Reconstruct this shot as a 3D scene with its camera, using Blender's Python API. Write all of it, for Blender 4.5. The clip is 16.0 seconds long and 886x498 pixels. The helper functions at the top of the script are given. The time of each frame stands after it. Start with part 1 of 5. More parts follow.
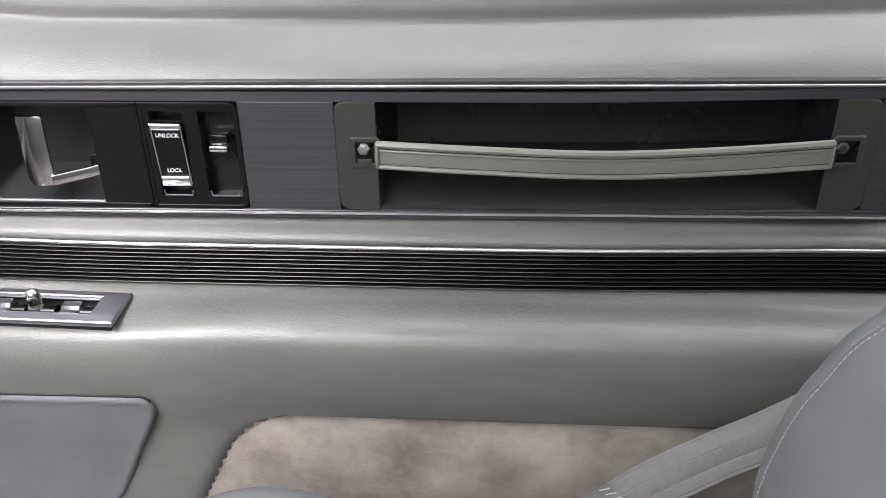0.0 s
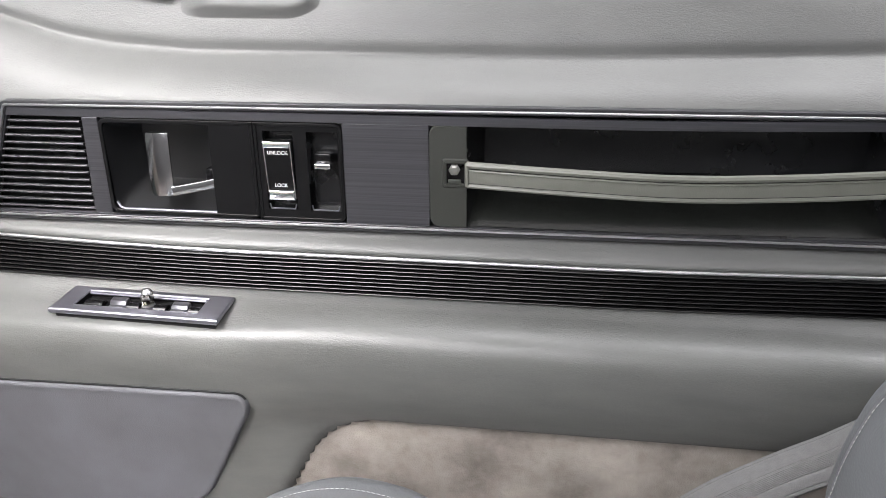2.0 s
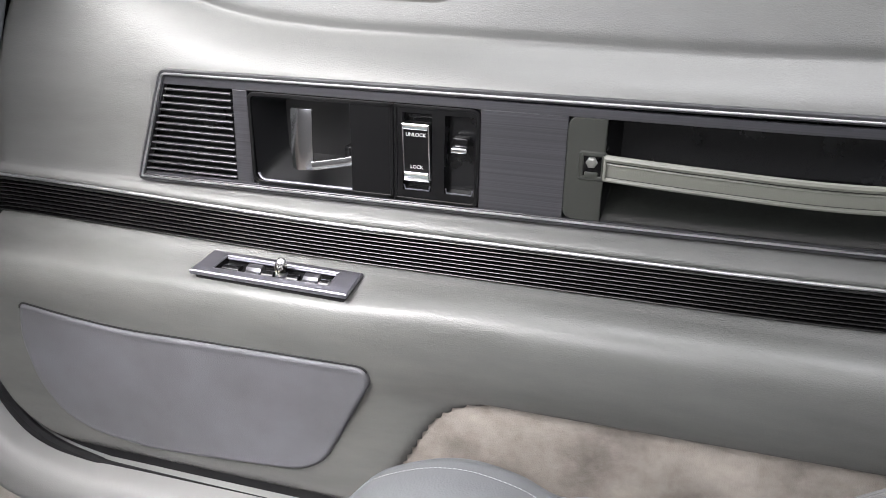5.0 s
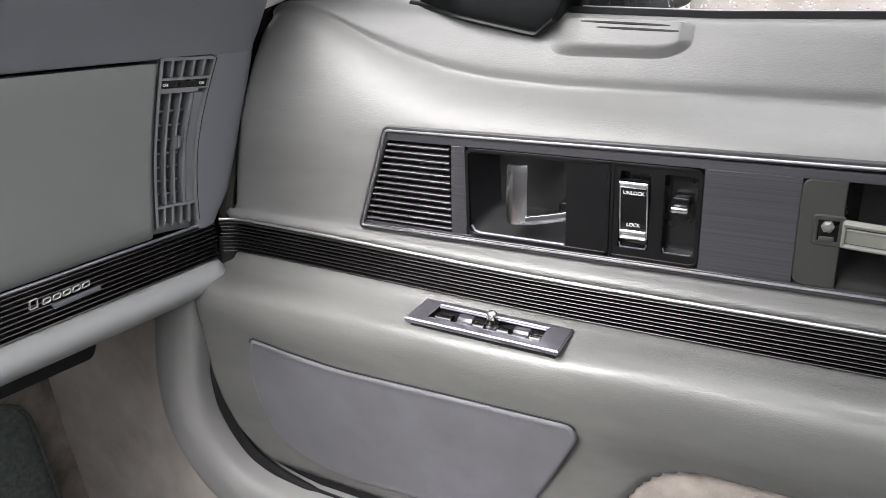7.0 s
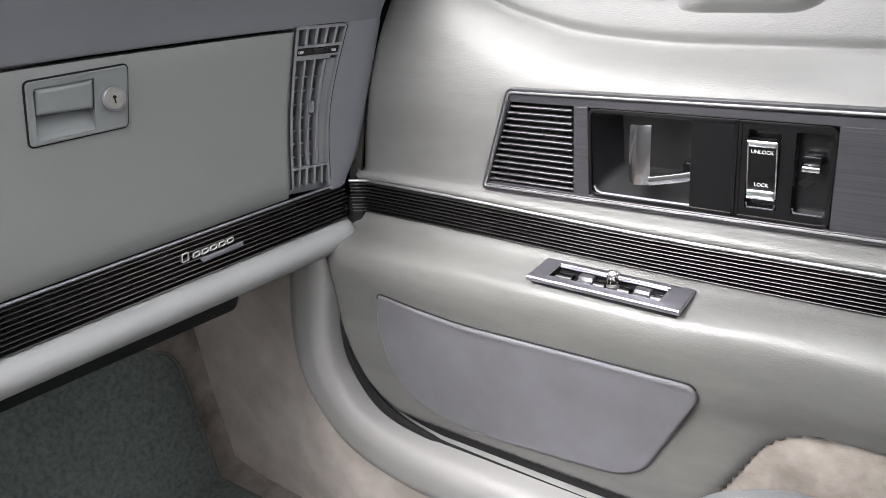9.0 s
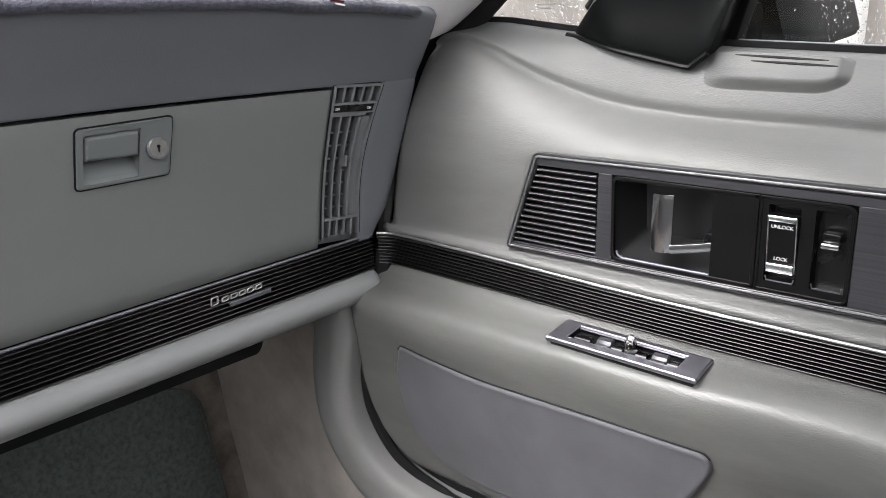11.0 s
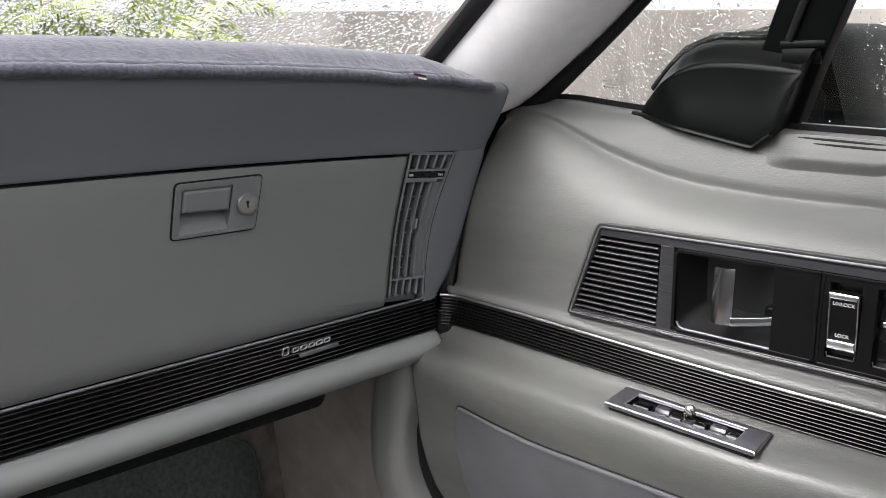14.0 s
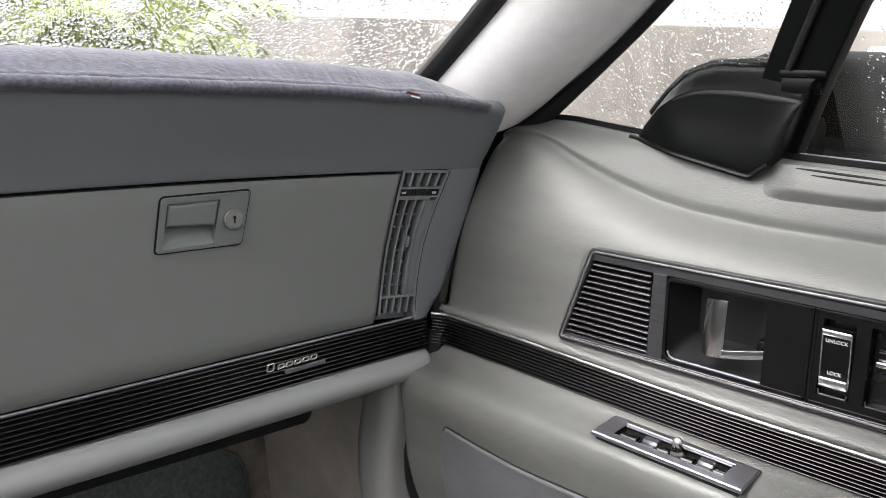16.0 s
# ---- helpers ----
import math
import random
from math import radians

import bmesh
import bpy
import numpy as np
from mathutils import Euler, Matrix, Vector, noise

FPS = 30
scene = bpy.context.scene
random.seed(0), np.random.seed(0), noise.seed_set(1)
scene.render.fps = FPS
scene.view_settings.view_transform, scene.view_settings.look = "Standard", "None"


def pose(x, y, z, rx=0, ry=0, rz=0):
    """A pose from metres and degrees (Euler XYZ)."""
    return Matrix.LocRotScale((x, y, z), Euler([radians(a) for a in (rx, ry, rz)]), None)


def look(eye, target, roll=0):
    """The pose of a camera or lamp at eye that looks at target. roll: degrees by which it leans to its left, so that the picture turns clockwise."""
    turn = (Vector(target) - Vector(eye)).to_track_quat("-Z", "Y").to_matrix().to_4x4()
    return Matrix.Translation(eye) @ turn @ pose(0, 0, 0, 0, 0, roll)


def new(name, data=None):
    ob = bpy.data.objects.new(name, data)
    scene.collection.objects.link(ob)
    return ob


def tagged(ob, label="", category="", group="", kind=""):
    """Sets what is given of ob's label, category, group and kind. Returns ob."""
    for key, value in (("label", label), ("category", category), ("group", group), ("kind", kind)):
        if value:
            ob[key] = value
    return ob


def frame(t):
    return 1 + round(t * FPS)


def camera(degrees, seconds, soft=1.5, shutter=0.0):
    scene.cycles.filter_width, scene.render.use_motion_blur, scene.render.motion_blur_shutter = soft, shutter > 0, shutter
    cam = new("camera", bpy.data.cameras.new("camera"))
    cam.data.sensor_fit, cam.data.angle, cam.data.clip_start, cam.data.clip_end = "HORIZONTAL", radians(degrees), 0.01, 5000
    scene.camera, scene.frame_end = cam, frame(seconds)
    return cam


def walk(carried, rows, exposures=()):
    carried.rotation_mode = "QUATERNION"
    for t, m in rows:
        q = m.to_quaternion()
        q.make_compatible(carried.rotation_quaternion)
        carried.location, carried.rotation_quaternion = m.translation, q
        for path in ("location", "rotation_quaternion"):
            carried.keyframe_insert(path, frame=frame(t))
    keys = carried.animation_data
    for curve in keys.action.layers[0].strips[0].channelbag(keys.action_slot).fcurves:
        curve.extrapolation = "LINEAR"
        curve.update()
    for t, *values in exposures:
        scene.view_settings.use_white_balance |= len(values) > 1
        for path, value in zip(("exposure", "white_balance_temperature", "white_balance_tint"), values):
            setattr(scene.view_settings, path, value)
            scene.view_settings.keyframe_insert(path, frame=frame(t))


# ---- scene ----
cam = camera(58.0, 16.0, soft=0.8)
EXPOSURES = [(0.0, 2.28, 6560, 15), (1.0, 2.25, 6560, 15), (2.0, 2.31, 6560, 15), (2.5, 2.21, 6560, 15), (3.0, 2.27, 6560, 15), (3.7, 2.35, 6560, 15), (6.0, 2.48, 6480, 15), (6.5, 2.2, 6560, 15), (7.0, 2.3, 6560, 15), (7.5, 2.3, 6560, 15), (8.0, 2.05, 6560, 15), (8.5, 2.60, 6560, 15), (8.7, 2.60, 6560, 15),
             (10.8, 1.96, 6560, 14), (11.5, 1.95, 6570, 14), (12.5, 1.79, 6610, 13), (13.0, 1.68, 6610, 13), (15.0, 1.65, 6660, 12), (16.0, 1.88, 6700, 12)]
PATH = [
    (0, (0.032, 0.007, 0.749), (-0.104, 1.782, -0.161), -1.0),
    (0.5, (0.042, 0.012, 0.749), (-0.035, 1.789, -0.165), -0.5),
    (1, (0.041, 0.007, 0.744), (-0.024, 1.793, -0.154), -0.4),
    (1.5, (0.036, -0.002, 0.736), (-0.029, 1.797, -0.134), 0.9),
    (2, (0.019, -0.043, 0.732), (-0.263, 1.789, -0.018), -0.6),
    (2.5, (0.003, -0.059, 0.736), (-0.434, 1.748, -0.002), -1.4),
    (3, (-0.004, -0.049, 0.73), (-0.487, 1.741, -0.02), -0.4),
    (3.5, (-0.007, -0.053, 0.726), (-0.485, 1.744, -0.009), 0.3),
    (3.7, (-0.003, -0.05, 0.727), (-0.5, 1.741, -0.011), 0.3),
    (5.8, (-0.004, -0.05, 0.742), (-0.539, 1.707, -0.049), 1.7),
    (6, (-0.015, -0.061, 0.753), (-0.638, 1.69, 0.014), 1.1),
    (6.5, (-0.033, -0.058, 0.754), (-0.924, 1.58, 0.029), -2.0),
    (7, (-0.032, -0.055, 0.756), (-0.949, 1.57, 0.036), -2.4),
    (7.5, (-0.027, -0.059, 0.759), (-0.97, 1.555, 0.049), -2.7),
    (8, (-0.027, -0.06, 0.759), (-1.002, 1.535, 0.047), -2.9),
    (8.5, (-0.023, -0.067, 0.761), (-1.154, 1.385, -0.021), -5.8),
    (8.7, (-0.025, -0.069, 0.757), (-1.169, 1.373, -0.026), -5.7),
    (10.8, (-0.017, -0.08, 0.766), (-1.23, 1.357, 0.085), -3.2),
    (11, (-0.016, -0.079, 0.769), (-1.239, 1.358, 0.106), -3.2),
    (11.5, (-0.015, -0.08, 0.774), (-1.251, 1.364, 0.149), -3.3),
    (12, (-0.014, -0.079, 0.774), (-1.265, 1.363, 0.177), -3.6),
    (12.5, (-0.01, -0.085, 0.779), (-1.274, 1.355, 0.208), -4.0),
    (13, (-0.012, -0.089, 0.775), (-1.293, 1.348, 0.234), -4.1),
    (13.5, (-0.011, -0.098, 0.775), (-1.32, 1.326, 0.268), -3.6),
    (14, (-0.01, -0.112, 0.772), (-1.347, 1.292, 0.28), -1.5),
    (14.5, (-0.008, -0.108, 0.77), (-1.365, 1.283, 0.294), -0.9),
    (15, (-0.019, -0.102, 0.756), (-1.392, 1.273, 0.283), 0.4),
    (15.5, (-0.014, -0.093, 0.775), (-1.372, 1.299, 0.305), 0.6),
    (16, (-0.007, -0.092, 0.781), (-1.362, 1.3, 0.305), 0.1),
]
walk(cam, [(t, look(eye, target, roll)) for t, eye, target, roll in PATH], EXPOSURES)
# ---- light: an overcast sky, and the daylight that enters by the driver's side and the rear window ----
world = bpy.data.worlds.new("overcast")
scene.world = world
world.use_nodes = True
wn = world.node_tree
wn.nodes.clear()
sky = wn.nodes.new("ShaderNodeTexSky")
sky.sky_type, sky.sun_disc = "NISHITA", False
sky.sun_elevation, sky.sun_rotation = radians(58), radians(192)
sky.air_density, sky.dust_density = 1.0, 6.0
hsv = wn.nodes.new("ShaderNodeHueSaturation")
hsv.inputs["Saturation"].default_value = 0.12
wbg = wn.nodes.new("ShaderNodeBackground")
wbg.inputs["Strength"].default_value = 0.15
wout = wn.nodes.new("ShaderNodeOutputWorld")
wn.links.new(sky.outputs[0], hsv.inputs["Color"])
wn.links.new(hsv.outputs[0], wbg.inputs[0])
wn.links.new(wbg.outputs[0], wout.inputs[0])

sun = new("sun", bpy.data.lights.new("sun", "SUN"))
sun.data.energy, sun.data.angle, sun.data.color = 0.5, radians(50), (1.0, 0.98, 0.95)
sun.matrix_world = look((-0.5, -2.4, 4.0), (0, 0, 0))


def window_light(name, eye, target, w, h, watts, col=(0.97, 0.99, 1.0)):
    lamp = new(name, bpy.data.lights.new(name, "AREA"))
    lamp.data.shape, lamp.data.size, lamp.data.size_y = "RECTANGLE", w, h
    lamp.data.energy, lamp.data.color = watts, col
    lamp.matrix_world = look(eye, target)
    return lamp


window_light("driver_window_daylight", (-0.45, -1.35, 1.02), (-0.42, 0.45, 0.48), 1.4, 0.24, 0.50)
window_light("rear_window_daylight", (0.98, 0.0, 1.05), (-0.35, 0.10, 0.48), 1.0, 0.50, 1.9)
window_light("passenger_window_daylight", (0.02, 0.560, 1.12), (0.02, 0.540, 0.45), 1.25, 0.11, 0.85)
window_light("windscreen_daylight", (-0.44, -0.04, 1.03), (-0.42, 0.40, 0.48), 1.0, 0.40, 1.45)


# ---- materials ----
def mat(name, color, rough=0.5, metal=0.0, spec=0.5, var=0.0, var_scale=20.0, grain=0.0, grain_scale=900.0,
        fold=0.0, fold_scale=120.0, stretch=(1, 1, 1), tint=None, sheen=0.0, coat=0.0, rough_var=0.0):
    m = bpy.data.materials.new(name)
    m.use_nodes = True
    t = m.node_tree
    b = t.nodes["Principled BSDF"]
    b.inputs["Base Color"].default_value = (*color, 1)
    b.inputs["Roughness"].default_value = rough
    b.inputs["Metallic"].default_value = metal
    b.inputs["Specular IOR Level"].default_value = spec
    b.inputs["Sheen Weight"].default_value = sheen
    b.inputs["Coat Weight"].default_value = coat
    tc = t.nodes.new("ShaderNodeTexCoord")
    mp = t.nodes.new("ShaderNodeMapping")
    mp.inputs["Scale"].default_value = stretch
    t.links.new(tc.outputs["Object"], mp.inputs[0])
    if var or rough_var:
        n = t.nodes.new("ShaderNodeTexNoise")
        n.inputs["Scale"].default_value, n.inputs["Detail"].default_value = var_scale, 6
        n.inputs["Roughness"].default_value = 0.62
        t.links.new(mp.outputs[0], n.inputs["Vector"])
    if var:
        ramp = t.nodes.new("ShaderNodeValToRGB")
        lo, hi = [c * (1 - var) for c in color], [min(1, c * (1 + var)) for c in color]
        if tint:
            lo = [c * (1 - var) for c in tint]
        ramp.color_ramp.elements[0].color, ramp.color_ramp.elements[1].color = (*lo, 1), (*hi, 1)
        ramp.color_ramp.elements[0].position, ramp.color_ramp.elements[1].position = 0.30, 0.70
        t.links.new(n.outputs["Fac"], ramp.inputs[0])
        t.links.new(ramp.outputs[0], b.inputs["Base Color"])
    if rough_var:
        mr = t.nodes.new("ShaderNodeMapRange")
        mr.inputs["To Min"].default_value, mr.inputs["To Max"].default_value = rough - rough_var, rough + rough_var
        t.links.new(n.outputs["Fac"], mr.inputs[0])
        t.links.new(mr.outputs[0], b.inputs["Roughness"])
    last = None
    if fold:
        f = t.nodes.new("ShaderNodeTexNoise")
        f.inputs["Scale"].default_value, f.inputs["Detail"].default_value, f.inputs["Distortion"].default_value = fold_scale, 3, 1.2
        t.links.new(mp.outputs[0], f.inputs["Vector"])
        patch_n = t.nodes.new("ShaderNodeTexNoise")
        patch_n.inputs["Scale"].default_value, patch_n.inputs["Detail"].default_value = fold_scale / 11, 2
        t.links.new(tc.outputs["Object"], patch_n.inputs["Vector"])
        pr = t.nodes.new("ShaderNodeMapRange")
        pr.inputs["From Min"].default_value, pr.inputs["From Max"].default_value = 0.40, 0.66
        pr.inputs["To Min"].default_value = 0.12
        t.links.new(patch_n.outputs["Fac"], pr.inputs[0])
        mul = t.nodes.new("ShaderNodeMath")
        mul.operation = "MULTIPLY"
        t.links.new(f.outputs["Fac"], mul.inputs[0])
        t.links.new(pr.outputs[0], mul.inputs[1])
        last = t.nodes.new("ShaderNodeBump")
        last.inputs["Strength"].default_value, last.inputs["Distance"].default_value = fold, 0.002
        t.links.new(mul.outputs[0], last.inputs["Height"])
    if grain:
        g = t.nodes.new("ShaderNodeTexVoronoi" if grain_scale < 2000 and metal == 0 and sheen == 0 else "ShaderNodeTexNoise")
        g.inputs["Scale"].default_value = grain_scale
        t.links.new(mp.outputs[0], g.inputs["Vector"])
        bp = t.nodes.new("ShaderNodeBump")
        bp.inputs["Strength"].default_value, bp.inputs["Distance"].default_value = grain, 0.0006
        t.links.new(g.outputs[0], bp.inputs["Height"])
        if last:
            t.links.new(last.outputs[0], bp.inputs["Normal"])
        last = bp
    if last:
        t.links.new(last.outputs[0], b.inputs["Normal"])
    return m


def creased(m, scale, strength, patch=14.0):
    """Adds a leather-like net of fine creases, stronger in some patches, over a material's own relief."""
    t = m.node_tree
    b = t.nodes["Principled BSDF"]
    tc, mp = t.nodes.new("ShaderNodeTexCoord"), t.nodes.new("ShaderNodeMapping")
    mp.inputs["Scale"].default_value = (0.34, 1, 1.4)
    t.links.new(tc.outputs["Object"], mp.inputs[0])
    wob = t.nodes.new("ShaderNodeTexNoise")
    wob.inputs["Scale"].default_value, wob.inputs["Detail"].default_value = scale * 0.6, 2
    t.links.new(mp.outputs[0], wob.inputs["Vector"])
    mixv = t.nodes.new("ShaderNodeVectorMath")
    mixv.operation = "MULTIPLY_ADD"
    mixv.inputs[1].default_value = (3.4 / scale,) * 3
    t.links.new(wob.outputs["Color"], mixv.inputs[0])
    t.links.new(mp.outputs[0], mixv.inputs[2])
    vo = t.nodes.new("ShaderNodeTexVoronoi")
    vo.feature = "DISTANCE_TO_EDGE"
    vo.inputs["Scale"].default_value = scale
    t.links.new(mixv.outputs[0], vo.inputs["Vector"])
    edge = t.nodes.new("ShaderNodeMapRange")
    edge.inputs["From Max"].default_value = 0.16
    t.links.new(vo.outputs["Distance"], edge.inputs[0])
    pn = t.nodes.new("ShaderNodeTexNoise")
    pn.inputs["Scale"].default_value, pn.inputs["Detail"].default_value = patch, 3
    t.links.new(tc.outputs["Object"], pn.inputs["Vector"])
    pr = t.nodes.new("ShaderNodeMapRange")
    pr.inputs["From Min"].default_value, pr.inputs["From Max"].default_value = 0.36, 0.68
    pr.inputs["To Min"].default_value, pr.inputs["To Max"].default_value = 0.05, 1.0
    t.links.new(pn.outputs["Fac"], pr.inputs[0])
    mul = t.nodes.new("ShaderNodeMath")
    mul.operation = "MULTIPLY"
    t.links.new(edge.outputs[0], mul.inputs[0])
    t.links.new(pr.outputs[0], mul.inputs[1])
    bp = t.nodes.new("ShaderNodeBump")
    bp.inputs["Strength"].default_value, bp.inputs["Distance"].default_value = strength, 0.0007
    t.links.new(mul.outputs[0], bp.inputs["Height"])
    if b.inputs["Normal"].links:
        t.links.new(b.inputs["Normal"].links[0].from_socket, bp.inputs["Normal"])
    t.links.new(bp.outputs[0], b.inputs["Normal"])
    return m


VINYL = creased(mat("door_vinyl", (0.122, 0.124, 0.120), 0.37, spec=0.5, var=0.14, var_scale=13, grain=0.08, grain_scale=1300, fold=0.10, fold_scale=480, stretch=(0.42, 1, 1.5), rough_var=0.12), 580, 0.20)
POCKET = mat("pocket_vinyl", (0.105, 0.106, 0.118), 0.66, spec=0.35, var=0.10, var_scale=14, grain=0.25, grain_scale=900, tint=(0.098, 0.098, 0.106))
DASH = mat("dash_plastic", (0.174, 0.183, 0.179), 0.44, spec=0.4, var=0.03, var_scale=7, grain=0.12, grain_scale=1300)
BROW = mat("dash_pad_vinyl", (0.146, 0.156, 0.170), 0.60, spec=0.35, var=0.05, var_scale=6, grain=0.15, grain_scale=1100)
BOLSTER = mat("dash_bolster_vinyl", (0.225, 0.232, 0.235), 0.50, spec=0.4, var=0.03, var_scale=8, grain=0.12, grain_scale=1000)
LATCH = mat("latch_plastic", (0.146, 0.160, 0.160), 0.44, var=0.05, var_scale=30, grain=0.10, grain_scale=1500)
MOULD = mat("frame_plastic", (0.205, 0.205, 0.205), 0.50, spec=0.4, var=0.05, var_scale=10, grain=0.12, grain_scale=1100)
VENT = mat("vent_plastic", (0.17, 0.178, 0.187), 0.48, var=0.04, var_scale=30, grain=0.08, grain_scale=1500)
BRUSHED = mat("brushed_dark_metal", (0.090, 0.090, 0.100), 0.40, metal=0.75, var=0.22, var_scale=60, stretch=(0.06, 1, 24), rough_var=0.08)
BLACK = mat("black_plastic", (0.0048, 0.0049, 0.0053), 0.40, spec=0.18, var=0.2, var_scale=40, grain=0.05, grain_scale=1600)
GLOSS = mat("gloss_black_plastic", (0.004, 0.004, 0.0045), 0.16, var=0.15, var_scale=30, rough_var=0.05)
RIB = mat("ribbed_black_plastic", (0.0056, 0.0056, 0.006), 0.30, spec=0.8, var=0.2, var_scale=30)
CHROME = mat("chrome", (0.82, 0.83, 0.85), 0.10, metal=1.0, var=0.06, var_scale=50, rough_var=0.05)
# Chrome dimmed: the dark cabin the lever mirrors is put into its colour.
LEVER = mat("dimmed_chrome", (0.66, 0.665, 0.68), 0.15, metal=1.0, var=0.06, var_scale=50, rough_var=0.04)
EDGE = mat("bright_trim_metal", (0.74, 0.74, 0.76), 0.34, metal=1.0, var=0.05, var_scale=40, rough_var=0.05)
LOUVRE = mat("dark_louvre_metal", (0.075, 0.075, 0.08), 0.36, metal=0.7, var=0.2, var_scale=60, rough_var=0.06)
SATIN = mat("satin_metal", (0.27, 0.27, 0.305), 0.34, metal=0.85, var=0.12, var_scale=90, stretch=(0.15, 1, 4), rough_var=0.06)
TOGGLE = mat("dull_chrome", (0.16, 0.16, 0.175), 0.34, metal=0.8, var=0.12, var_scale=90)
RECESS = mat("glossy_recess_plastic", (0.010, 0.0105, 0.0115), 0.34, spec=0.9, var=0.10, var_scale=25, rough_var=0.04)
GREYGREEN = mat("grey_green_plastic", (0.024, 0.026, 0.022), 0.50, var=0.08, var_scale=40, grain=0.10, grain_scale=1400)
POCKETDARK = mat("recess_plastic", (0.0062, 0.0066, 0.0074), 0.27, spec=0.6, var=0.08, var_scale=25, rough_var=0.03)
STRAP = mat("strap_vinyl", (0.150, 0.153, 0.134), 0.22, var=0.05, var_scale=30, grain=0.12, grain_scale=900)
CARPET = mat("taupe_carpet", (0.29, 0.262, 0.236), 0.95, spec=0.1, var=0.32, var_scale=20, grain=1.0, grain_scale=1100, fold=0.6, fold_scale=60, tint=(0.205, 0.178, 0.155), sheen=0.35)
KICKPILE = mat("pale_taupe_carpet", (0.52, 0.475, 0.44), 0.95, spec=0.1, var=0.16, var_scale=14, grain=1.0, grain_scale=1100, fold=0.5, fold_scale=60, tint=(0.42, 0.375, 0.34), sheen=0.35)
MATCLOTH = mat("floor_mat_pile", (0.10, 0.118, 0.112), 0.95, spec=0.1, var=0.35, var_scale=160, grain=1.0, grain_scale=800, sheen=0.25)
VELOUR = mat("velour_cover", (0.056, 0.057, 0.074), 0.92, spec=0.1, var=0.30, var_scale=260, grain=1.0, grain_scale=700, fold=0.5, fold_scale=120, sheen=0.22)
FABRIC = mat("pillar_cloth", (0.66, 0.65, 0.66), 0.85, spec=0.15, var=0.05, var_scale=60, grain=0.5, grain_scale=700, sheen=0.2)
LEATHER = mat("seat_leather", (0.128, 0.134, 0.140), 0.44, spec=0.4, var=0.07, var_scale=14, grain=0.2, grain_scale=650, fold=0.3, fold_scale=60, rough_var=0.06)
BELT = mat("belt_webbing", (0.135, 0.134, 0.133), 0.62, spec=0.3, var=0.10, var_scale=200, grain=0.8, grain_scale=1900, sheen=0.1)
ZINC = mat("dull_zinc", (0.26, 0.26, 0.245), 0.45, metal=0.8, var=0.15, var_scale=200)
# Lighter than recess_plastic: light falling on the pocket's floor is put into its colour.
LITFLOOR = mat("lit_floor_plastic", (0.010, 0.011, 0.010), 0.22, var=0.10, var_scale=25, rough_var=0.04)
THREAD = mat("light_thread", (0.46, 0.47, 0.46), 0.7, var=0.1, var_scale=200)
GASKET = mat("matt_gasket", (0.012, 0.012, 0.013), 0.75, spec=0.12, var=0.15, var_scale=40, grain=0.1, grain_scale=1200)
RUBBER = mat("black_rubber", (0.014, 0.014, 0.015), 0.55, spec=0.2, var=0.2, var_scale=30, grain=0.1, grain_scale=1200)
DARKFRAME = mat("black_painted_plastic", (0.0042, 0.0047, 0.0048), 0.30, spec=0.14, var=0.15, var_scale=25, grain=0.06, grain_scale=1500)
HOUSING = mat("matt_black_plastic", (0.0045, 0.0050, 0.0050), 0.5, spec=0.05, var=0.15, var_scale=25, grain=0.08, grain_scale=1500)
WHITE = mat("white_print", (0.75, 0.75, 0.73), 0.6, var=0.04, var_scale=100)
MARK = mat("etched_grey", (0.30, 0.30, 0.285), 0.7, var=0.1, var_scale=100)
RED = mat("red_print", (0.16, 0.025, 0.035), 0.6, var=0.1, var_scale=200)
CONCRETE = mat("stained_wall", (0.205, 0.190, 0.178), 0.9, spec=0.2, var=0.30, var_scale=2.2, grain=0.5, grain_scale=160, tint=(0.140, 0.127, 0.118), stretch=(1, 1, 0.35))
GROUND = mat("wet_asphalt", (0.055, 0.055, 0.056), 0.35, var=0.3, var_scale=5, grain=0.5, grain_scale=150)
WHITEWALL = mat("white_render", (0.80, 0.80, 0.78), 0.8, var=0.06, var_scale=3, grain=0.3, grain_scale=120)
LEAF = mat("palm_leaf", (0.50, 0.55, 0.26), 0.45, var=0.30, var_scale=8, tint=(0.34, 0.40, 0.17))
SHRUB = mat("shrub_leaf", (0.20, 0.26, 0.10), 0.5, var=0.4, var_scale=9, tint=(0.12, 0.17, 0.07))
LEAF.node_tree.nodes["Principled BSDF"].inputs["Transmission Weight"].default_value = 0.0
SHELL = mat("light_headlining", (0.64, 0.64, 0.635), 0.9, var=0.05, var_scale=10, grain=0.3, grain_scale=500)


def glass_mat(name, tint, rough=0.0, ior=1.45, mix=0.04):
    m = bpy.data.materials.new(name)
    m.use_nodes = True
    t = m.node_tree
    t.nodes.clear()
    o = t.nodes.new("ShaderNodeOutputMaterial")
    if mix is None:
        g = t.nodes.new("ShaderNodeBsdfGlass")
        g.inputs["Color"].default_value, g.inputs["IOR"].default_value, g.inputs["Roughness"].default_value = (*tint, 1), ior, rough
        t.links.new(g.outputs[0], o.inputs[0])
        return m
    tr, gl, mx = t.nodes.new("ShaderNodeBsdfTransparent"), t.nodes.new("ShaderNodeBsdfGlossy"), t.nodes.new("ShaderNodeMixShader")
    tr.inputs[0].default_value = (*tint, 1)
    gl.inputs["Roughness"].default_value = rough
    mx.inputs[0].default_value = mix
    t.links.new(tr.outputs[0], mx.inputs[1])
    t.links.new(gl.outputs[0], mx.inputs[2])
    t.links.new(mx.outputs[0], o.inputs[0])
    return m


